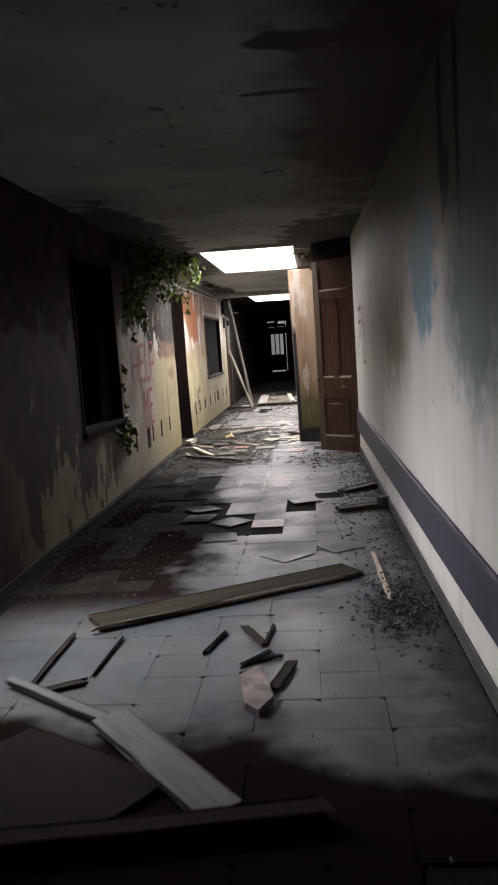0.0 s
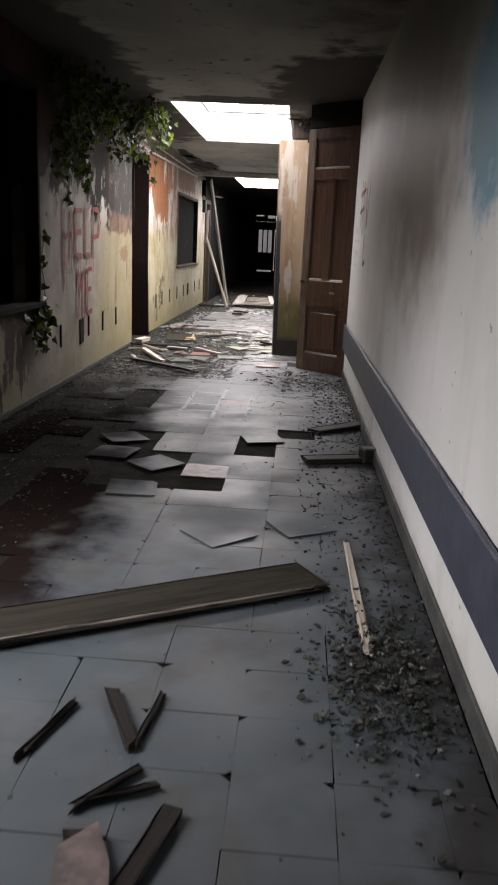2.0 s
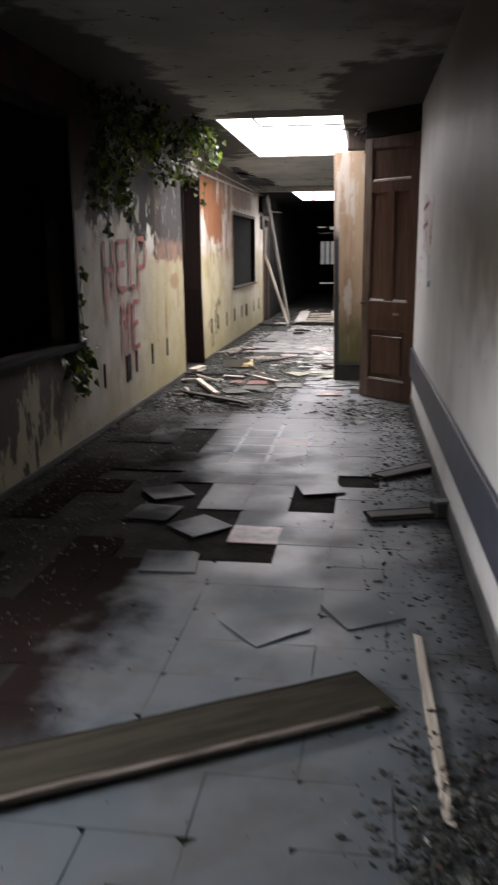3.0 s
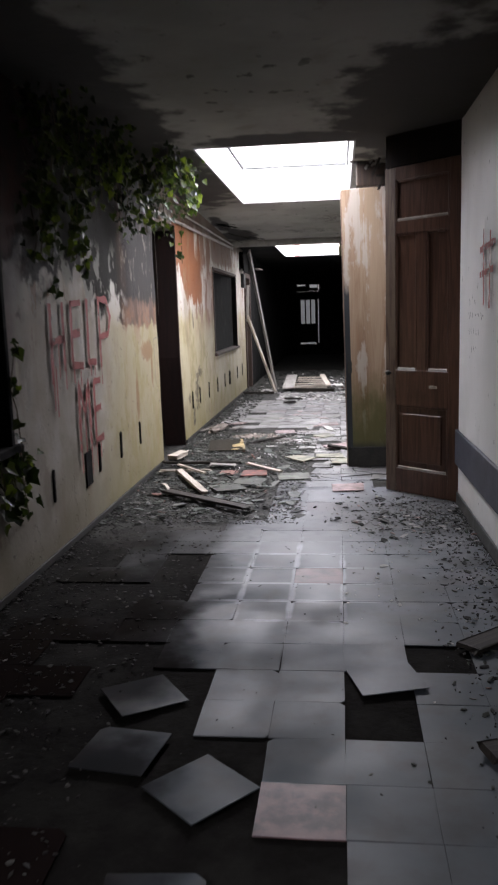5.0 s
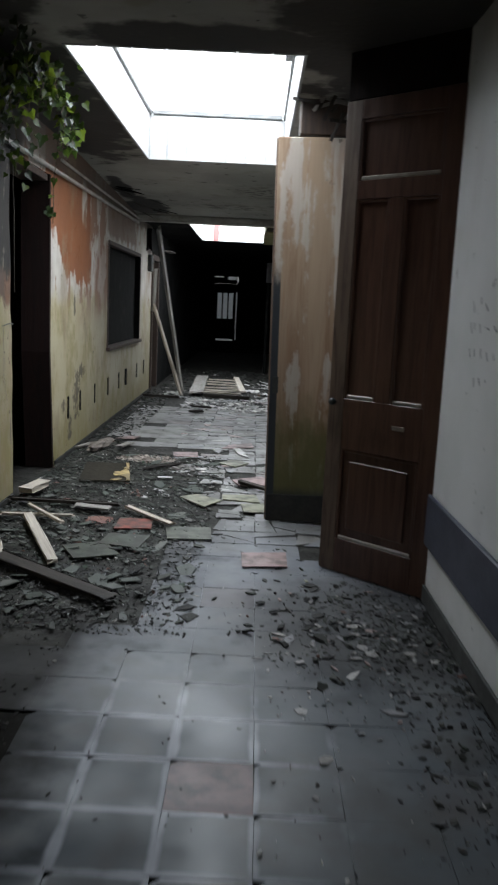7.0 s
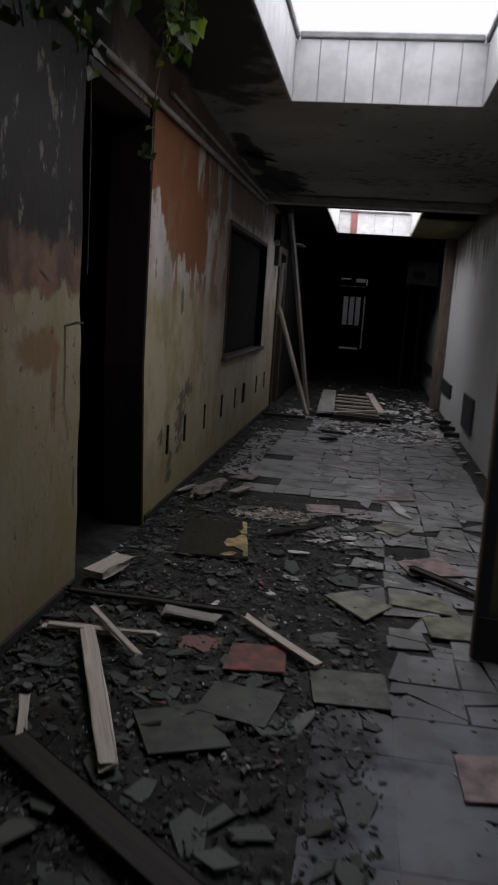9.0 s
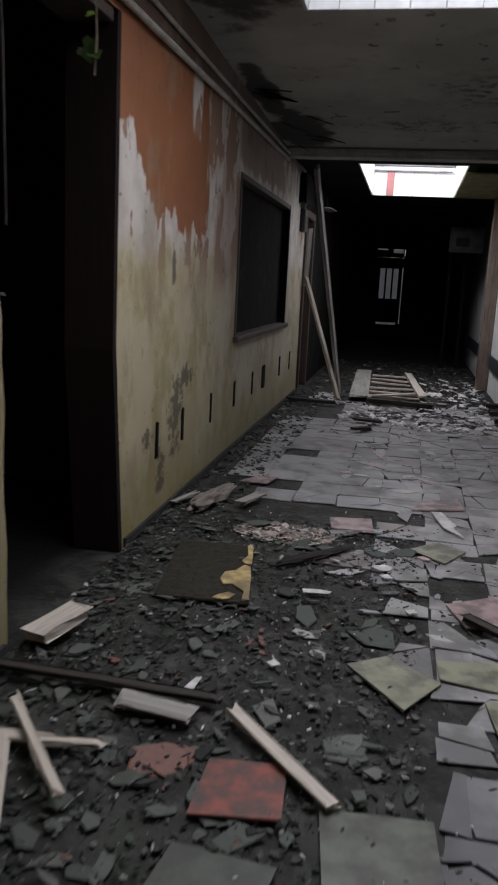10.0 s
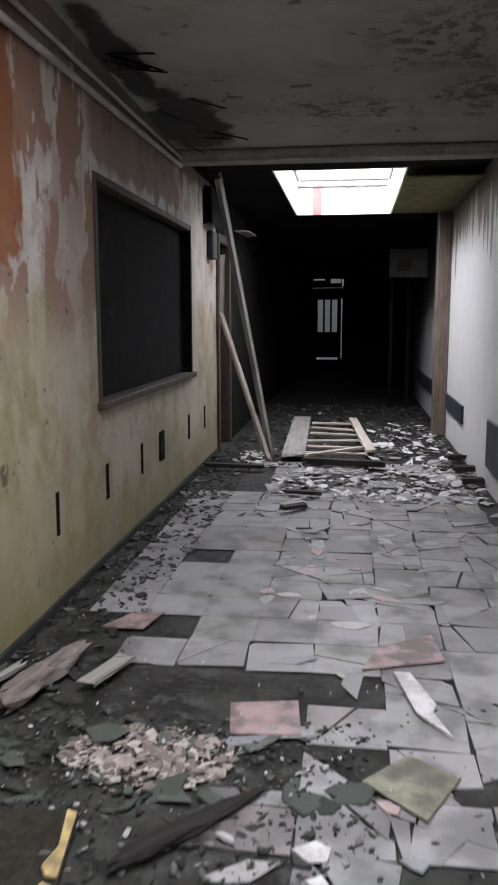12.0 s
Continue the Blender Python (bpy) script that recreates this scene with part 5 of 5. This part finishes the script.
# ---- ivy ----
def ivy(name, strands, size, label, seed, paint=None):
    r = random.Random(seed)
    top = tagged(new(name), label, "ivy")
    verts, faces = [], []
    shape = ((0, 0), (0.34, -0.12), (0.50, 0.22), (0.30, 0.42), (0, 1.0), (-0.30, 0.42), (-0.50, 0.22), (-0.34, -0.12))
    for (x, y, z, length, spread, count, lean) in strands:
        pts = [Vector((x, y, z))]
        n = max(3, int(length / 0.12))
        for k in range(n):
            pts.append(pts[-1] + Vector((r.uniform(-0.03, 0.03) + lean[0] * length / n, r.uniform(-0.04, 0.04) + lean[1] * length / n, -length / n)))
        stems = bmesh.new()
        prev = None
        for p in pts:
            ring = [stems.verts.new(p + Vector((0.004 * math.cos(a), 0.004 * math.sin(a), 0))) for a in (0, 2.1, 4.2)]
            if prev:
                for i in range(3):
                    stems.faces.new((prev[i], prev[(i + 1) % 3], ring[(i + 1) % 3], ring[i]))
            prev = ring
        part("stem", stems, M_STEM, top)
        for _ in range(count):
            f = r.random() * n
            i = min(int(f), n - 1)
            p = pts[i].lerp(pts[i + 1], f - i) + Vector((r.gauss(0, spread), r.gauss(0, spread * 1.4), r.gauss(0, spread)))
            p.x = max(p.x, LEFT + 0.02)
            p.z = min(p.z, CEIL - 0.03)
            s = size * r.uniform(0.55, 1.25)
            m = Matrix.Translation(p) @ Euler((radians(r.uniform(-150, -60)), radians(r.uniform(-45, 45)), radians(r.uniform(-70, 70)) + radians(20))).to_matrix().to_4x4()
            base = len(verts)
            for u, v in shape:
                verts.append(m @ Vector((u * s, v * s, -abs(u) * s * 0.35 - v * v * s * 0.2)))
            faces += [(base, base + 1, base + 2, base + 3), (base, base + 3, base + 4), (base, base + 4, base + 5), (base, base + 5, base + 6, base + 7)]
    me = bpy.data.meshes.new("leaves")
    me.from_pydata(verts, [], faces)
    me.materials.append(paint or M_LEAF_SHADED)
    ob = new("leaves", me)
    ob.parent = top
    ob["kind"] = "stuff"
    return top


R = random.Random(3)
mass = [(LEFT + R.uniform(0.03, 0.35), R.uniform(9.0, 11.7), CEIL - R.uniform(0.02, 0.1), R.uniform(0.2, 0.65), 0.07, 34, (0, 0)) for _ in range(26)]
mass += [(LEFT + R.uniform(0.35, 0.62), R.uniform(11.0, 12.3), CEIL - 0.04, R.uniform(0.12, 0.32), 0.05, 16, (0, 0)) for _ in range(10)]
ivy("ivy", mass, 0.056, "mass of ivy growing down from the broken ceiling corner", 11)
hang = [(-1.02 + R.uniform(-0.12, 0.12), R.uniform(12.6, 13.5), CEIL - 0.03, R.uniform(0.25, 0.45), 0.03, 11, (0, 0)) for _ in range(5)]
hang += [(-0.95 + R.uniform(-0.15, 0.15), R.uniform(11.3, 12.3), CEIL - 0.03, R.uniform(0.12, 0.35), 0.04, 12, (0, 0)) for _ in range(5)]
hang += [(-1.12, 12.95, CEIL - 0.03, 0.85, 0.02, 8, (-0.02, -0.1))]
ivy("ivy", hang, 0.075, "bright ivy shoots hanging beside the skylight", 12, M_LEAF_LIT)
cling = [(LEFT + 0.03, R.uniform(8.85, 10.3), R.uniform(2.4, 2.75), R.uniform(0.3, 0.75), 0.05, 16, (0, 0)) for _ in range(10)]
ivy("ivy", cling, 0.07, "ivy clinging to the mouldy wall", 13)
below = [(LEFT + 0.04, R.uniform(8.25, 8.85), 0.85, R.uniform(0.2, 0.5), 0.05, 14, (0, 0)) for _ in range(6)]
below += [(LEFT + 0.04, 8.80, 1.5, 0.7, 0.025, 14, (0, 0))]
ivy("ivy", below, 0.075, "ivy trailing below the window sill", 14)

# ---- loose debris ----
def chips(name, n, place, size, thick, material, label, seed, tilt=25):
    r = random.Random(seed)
    verts, faces = [], []
    for _ in range(n):
        x, y, z = place(r)
        sides = r.randint(4, 6)
        s = size[0] + (size[1] - size[0]) * r.random() ** 2.2
        t = r.uniform(*thick)
        el = r.uniform(0.25, 0.85)
        m = Matrix.Translation((x, y, z)) @ Euler((radians(r.gauss(0, tilt)), radians(r.gauss(0, tilt)), r.uniform(0, 6.28))).to_matrix().to_4x4()
        base = len(verts)
        ring = [(math.cos(6.283 * (k + r.uniform(-0.3, 0.3)) / sides) * s * r.uniform(0.7, 1.1), math.sin(6.283 * (k + r.uniform(-0.3, 0.3)) / sides) * s * el * r.uniform(0.7, 1.1)) for k in range(sides)]
        verts += [m @ Vector((u, v, 0)) for u, v in ring] + [m @ Vector((u * 0.93, v * 0.93, t)) for u, v in ring]
        faces.append(tuple(range(base + sides, base + 2 * sides)))
        faces += [(base + k, base + (k + 1) % sides, base + sides + (k + 1) % sides, base + sides + k) for k in range(sides)]
    me = bpy.data.meshes.new(name)
    me.from_pydata(verts, [], faces)
    me.materials.append(material)
    return tagged(new(name, me), label, "debris", kind="stuff")


def strip(x0, x1, y0, y1, bias=1.0, high=0.02):
    return lambda r: (x0 + (x1 - x0) * r.random() ** bias, r.uniform(y0, y1), r.uniform(-0.002, high) * r.random())


def heap(cx, cy, rx, ry, high):
    def place(r):
        a, q = r.uniform(0, 6.283), r.random() ** 0.6
        return (cx + rx * q * math.cos(a), cy + ry * q * math.sin(a), high * (1 - q) * r.random())
    return place


def scatter(cx, cy, sx, sy, high):
    def place(r):
        y = min(r.gauss(cy, sy), 11.3)
        return (min(r.gauss(cx, sx), right_x(y) - 0.04), y, high * r.random() ** 2)
    return place


chips("rubble", 4200, strip(-1.38, -0.35, 4.6, 11.0, 2.2, 0.012), (0.002, 0.020), (0.001, 0.007), M_RUBBLE_WET, "dark wet rubble along the foot of the wall", 21, 14)
chips("rubble", 12000, strip(-1.38, 0.20, 10.2, 14.9, 1.5, 0.016), (0.002, 0.024), (0.001, 0.005), M_RUBBLE, "dark rubble and flakes in front of the doorway", 22, 14)
chips("rubble", 300, strip(-1.38, 0.20, 10.2, 14.9, 1.3, 0.02), (0.025, 0.075), (0.003, 0.007), M_RUBBLE, "larger dark flakes in front of the doorway", 37, 9)
chips("rubble", 480, strip(-0.3, 1.3, 11.5, 15.2, 1.0, 0.006), (0.003, 0.020), (0.002, 0.006), M_RUBBLE, "scattered dark flakes on the tiles", 23, 10)
chips("rubble", 1700, scatter(1.15, 10.4, 0.26, 0.36, 0.012), (0.002, 0.020), (0.0005, 0.003), M_RUBBLE, "rubble scattered below the open door", 24, 14)
chips("rubble", 600, strip(1.56, 1.05, 8.2, 10.4, 2.0, 0.006), (0.002, 0.013), (0.0005, 0.004), M_RUBBLE, "dirt along the foot of the white wall", 25, 14)
chips("rubble", 1700, scatter(1.33, 4.15, 0.12, 0.26, 0.030), (0.003, 0.022), (0.002, 0.009), M_RUBBLE, "small heap of rubble by the wall", 26, 16)
chips("rubble", 800, strip(1.56, 1.0, 4.6, 8.2, 2.0, 0.008), (0.003, 0.020), (0.002, 0.008), M_RUBBLE, "dirt along the foot of the wall", 27, 14)
chips("rubble", 420, strip(-1.38, 1.5, 0.5, 10.5, 1.0, 0.004), (0.003, 0.014), (0.002, 0.005), M_RUBBLE, "thin scatter of grit on the tiles", 28)
chips("white_specks", 420, strip(-1.36, 0.6, 10.2, 15.4, 1.0, 0.03), (0.003, 0.013), (0.002, 0.006), M_SHARDS, "white specks of plaster among the rubble", 38, 20)
chips("plaster_heap", 650, heap(-0.58, 14.62, 0.30, 0.20, 0.02), (0.003, 0.050), (0.001, 0.004), M_HEAP, "crumbled pale plaster heap", 29, 12)
chips("paint_flakes", 800, strip(-0.60, 1.25, 18.6, 20.1, 1.0, 0.02), (0.010, 0.085), (0.002, 0.005), M_SHARDS, "white paint flakes heaped across the floor", 30, 12)
chips("paint_flakes", 160, strip(0.35, 1.2, 20.2, 23.5, 1.0, 0.03), (0.015, 0.13), (0.002, 0.006), M_SHARDS, "paint flakes beyond the pallet", 31, 10)
chips("paint_flakes", 50, heap(-0.95, 20.6, 0.18, 0.5, 0.03), (0.02, 0.09), (0.002, 0.006), M_SHARDS, "paint flakes by the leaning boards", 32, 12)
chips("rubble", 1500, strip(-1.3, 1.25, 20.0, 26.0, 1.0, 0.03), (0.006, 0.06), (0.003, 0.015), M_RUBBLE, "burnt rubble over the far floor", 33, 14)
chips("rubble", 1100, strip(-1.38, -0.9, 14.9, 20.6, 1.6, 0.02), (0.005, 0.05), (0.002, 0.010), M_RUBBLE, "dirt and flakes along the wall foot", 34, 12)
chips("tile_pieces", 90, strip(-0.35, 1.28, 12.6, 18.9, 1.0, 0.012), (0.05, 0.15), (0.003, 0.006), M_SLABS, "broken pieces of floor tile lying loose", 35, 2.5)
chips("tile_pieces", 90, strip(-1.2, 0.15, 10.6, 14.8, 1.0, 0.015), (0.05, 0.15), (0.003, 0.006), M_GREENS, "broken pieces of floor tile among the rubble", 36, 5)

chips("tile_pieces", 90, scatter(1.05, 10.3, 0.30, 0.45, 0.008), (0.012, 0.065), (0.002, 0.006), M_SLABS, "small pale tile fragments below the open door", 39, 5)
chips("rubble", 130, scatter(1.02, 10.55, 0.30, 0.36, 0.012), (0.012, 0.050), (0.003, 0.010), M_RUBBLE, "larger dark flakes below the open door", 41, 14)
chips("rubble", 520, lambda r: (right_x(9.0) - 0.03 - 0.34 * r.random() ** 1.8, r.uniform(7.6, 10.6), 0.004 * r.random()), (0.004, 0.030), (0.002, 0.008), M_RUBBLE, "dark flakes along the foot of the white wall", 42, 14)
chips("white_specks", 160, lambda r: (r.uniform(0.55, 1.5), r.uniform(8.2, 11.0), 0.006 * r.random()), (0.003, 0.016), (0.002, 0.005), M_SHARDS, "white specks of plaster below the open door", 43, 18)
chips("rubble", 260, strip(-1.3, -0.1, 10.4, 13.6, 1.0, 0.012), (0.015, 0.06), (0.001, 0.004), M_GREENS, "dark green flakes of flooring among the rubble", 40, 8)

# ---- floor tiles ----
def tile_mesh(seed):
    r = random.Random(seed)
    h, c = TILE / 2 - 0.0003, 0.002
    ring = []
    for sx, sy in ((-1, -1), (1, -1), (1, 1), (-1, 1)):
        cut = c * r.uniform(0.4, 1.0) if r.random() > 0.12 else r.uniform(0.015, 0.04)
        a, b = (sx * h, sy * (h - cut)), (sx * (h - cut), sy * h)
        ring += [b, a] if sx * sy < 0 else [a, b]
    ring = sorted(ring, key=lambda p: math.atan2(p[1], p[0]))
    verts = [(u, v, -0.004) for u, v in ring] + [(u * 0.996, v * 0.996, 0.0) for u, v in ring]
    n = len(ring)
    faces = [tuple(range(n, 2 * n))] + [(k, (k + 1) % n, n + (k + 1) % n, n + k) for k in range(n)]
    return verts, faces


KINDS = [tile_mesh(k) for k in range(8)]
MESHES = []
for verts, faces in KINDS:
    me = bpy.data.meshes.new("tile")
    me.from_pydata(verts, [], faces)
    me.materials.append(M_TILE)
    MESHES.append(me)
GONE = {(-0.19, 7.52), (-0.19, 7.23), (-0.19, 6.93), (-0.49, 7.52), (-0.49, 7.23), (-0.49, 6.93), (0.10, 6.93), (0.10, 6.64), (-0.19, 6.64), (-0.49, 6.64), (0.69, 7.23), (0.69, 7.52), (0.98, 7.82), (0.10, 6.34), (0.39, 6.34), (-0.19, 6.34)}
RED_TILES = {(0.39, 9.00): M_REDTILE_DULL, (0.39, 6.64): M_REDTILE_DULL}
LOOSE = ((-0.32, 7.39, 34), (-0.30, 6.95, -10), (0.04, 6.73, -43), (0.72, 7.60, 15), (0.0, 6.15, 6), (0.60, 5.47, 42), (1.02, 5.67, 30))


def shattered(r, cuts):
    """A tile cut along random straight lines into pieces."""
    h = TILE / 2
    pieces = [[Vector((-h, -h)), Vector((h, -h)), Vector((h, h)), Vector((-h, h))]]
    for _ in range(cuts):
        p = Vector((r.uniform(-0.09, 0.09), r.uniform(-0.09, 0.09)))
        a = r.uniform(0, math.pi)
        n = Vector((math.cos(a), math.sin(a)))
        out = []
        for poly in pieces:
            sides = ([], [])
            for u, v in zip(poly, poly[1:] + poly[:1]):
                du, dv = (u - p).dot(n), (v - p).dot(n)
                sides[du < 0].append(u)
                if du * dv < 0:
                    c = u.lerp(v, du / (du - dv))
                    sides[0].append(c)
                    sides[1].append(c)
            out += [q for q in sides if len(q) > 2]
        pieces = out
    return pieces


tr = random.Random(17)
rest_v, rest_f, made = [], [], 0
col0 = -0.05 + TILE / 2 - 5 * TILE
for j in range(-36, 45):
    for i in range(11):
        x, y = col0 + i * TILE, 7.38 + TILE / 2 + j * TILE
        if x < LEFT + 0.1:
            continue
        wide = right_x(y) - 0.02 - (x - TILE / 2)
        if wide < TILE:
            if wide > 0.04 and y < 12:
                m = pose(x - TILE / 2 + wide / 2, y, tr.uniform(-0.0004, 0.0008)) @ Matrix.Diagonal((wide / TILE, 1, 1, 1))
                base, k = len(rest_v), tr.randrange(8)
                rest_v += [m @ Vector(v) for v in KINDS[k][0]]
                rest_f += [tuple(base + q for q in f) for f in KINDS[k][1]]
            continue
        keep = 0.97
        if y > 4.8 and x < -0.4:
            keep = 0.6 if y < 10 else 0.2
        if 10.4 < y < 15.2:
            keep = (0.10 if y < 12 else 0.5) if x < -0.15 else (0.96 if y < 12.3 else 0.93)
        if 2.4 < y < 10.2 and x > -0.4:
            keep = 1.0
        if y > 15.2:
            keep = 0.985 if x > -0.75 else (0.97 if y > 15.8 and x > -1.15 else 0.4)
        if y > 19.0:
            keep = 0.35
        if any(abs(x - a) < 0.14 and abs(y - b) < 0.14 for a, b in GONE) or tr.random() > keep:
            continue
        broken = y > 11.9 and not (15.7 < y < 17.9 and x < -0.35)
        edge = -0.02 + 0.5 * noise.noise(Vector((1.7, y * 1.1, 0.3)))
        if broken and (tr.random() < 0.6 or y < 15.2):
            for poly in shattered(tr, tr.choice((1, 1, 2, 3) if y > 15.2 else (1, 2, 2, 3))):
                c = sum(poly, Vector((0, 0))) / len(poly)
                if y < 15.3 and (x + c.x < edge + tr.uniform(-0.12, 0.12) or tr.random() < 0.12):
                    continue
                loose = tr.random() < 0.35
                m = pose(x + c.x + tr.gauss(0, 0.005), y + c.y + tr.gauss(0, 0.005), tr.uniform(0, 0.010) if loose else tr.uniform(0, 0.003), tr.gauss(0, 1.6 if loose else 0.3), tr.gauss(0, 1.6 if loose else 0.3), tr.gauss(0, 7 if loose else 1.2))
                ring = [(p - c) * tr.uniform(0.965, 0.99) for p in poly]
                base, n = len(rest_v), len(ring)
                rest_v += [m @ Vector((p.x, p.y, -0.005)) for p in ring] + [m @ Vector((p.x * 0.99, p.y * 0.99, 0.0)) for p in ring]
                rest_f += [tuple(range(base + n, base + 2 * n))] + [(base + k, base + (k + 1) % n, base + n + (k + 1) % n, base + n + k) for k in range(n)]
            continue
        rot = tr.gauss(0, 0.4 if not broken else 2.5)
        m = pose(x + tr.gauss(0, 0.001 if not broken else 0.008), y + tr.gauss(0, 0.001 if not broken else 0.008), 0.0 + tr.uniform(-0.0004, 0.0008) + (0.004 if broken and tr.random() < 0.3 else 0), tr.gauss(0, 0.08), tr.gauss(0, 0.08), rot)
        k = tr.randrange(8)
        if 4.0 < y < 11.0 and made < 280:
            ob = new("tile", MESHES[k])
            ob.parent, ob.matrix_basis = floor, m
            made += 1
            for (a, b), paint in RED_TILES.items():
                if abs(x - a) < 0.1 and abs(y - b) < 0.1:
                    ob.data = ob.data.copy()
                    ob.data.materials[0] = paint
        else:
            base = len(rest_v)
            rest_v += [m @ Vector(v) for v in KINDS[k][0]]
            rest_f += [tuple(base + q for q in f) for f in KINDS[k][1]]
for x, y, a in LOOSE:
    me = MESHES[tr.randrange(8)].copy()
    me.materials[0] = M_TILE_LOOSE
    ob = new("tile", me)
    ob.parent, ob.matrix_basis = floor, pose(x, y, 0.012, tr.uniform(-2, 2), tr.uniform(-2, 2), a)
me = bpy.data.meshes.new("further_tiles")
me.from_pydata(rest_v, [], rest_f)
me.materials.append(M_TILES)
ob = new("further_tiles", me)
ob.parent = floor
ob["kind"] = "stuff"
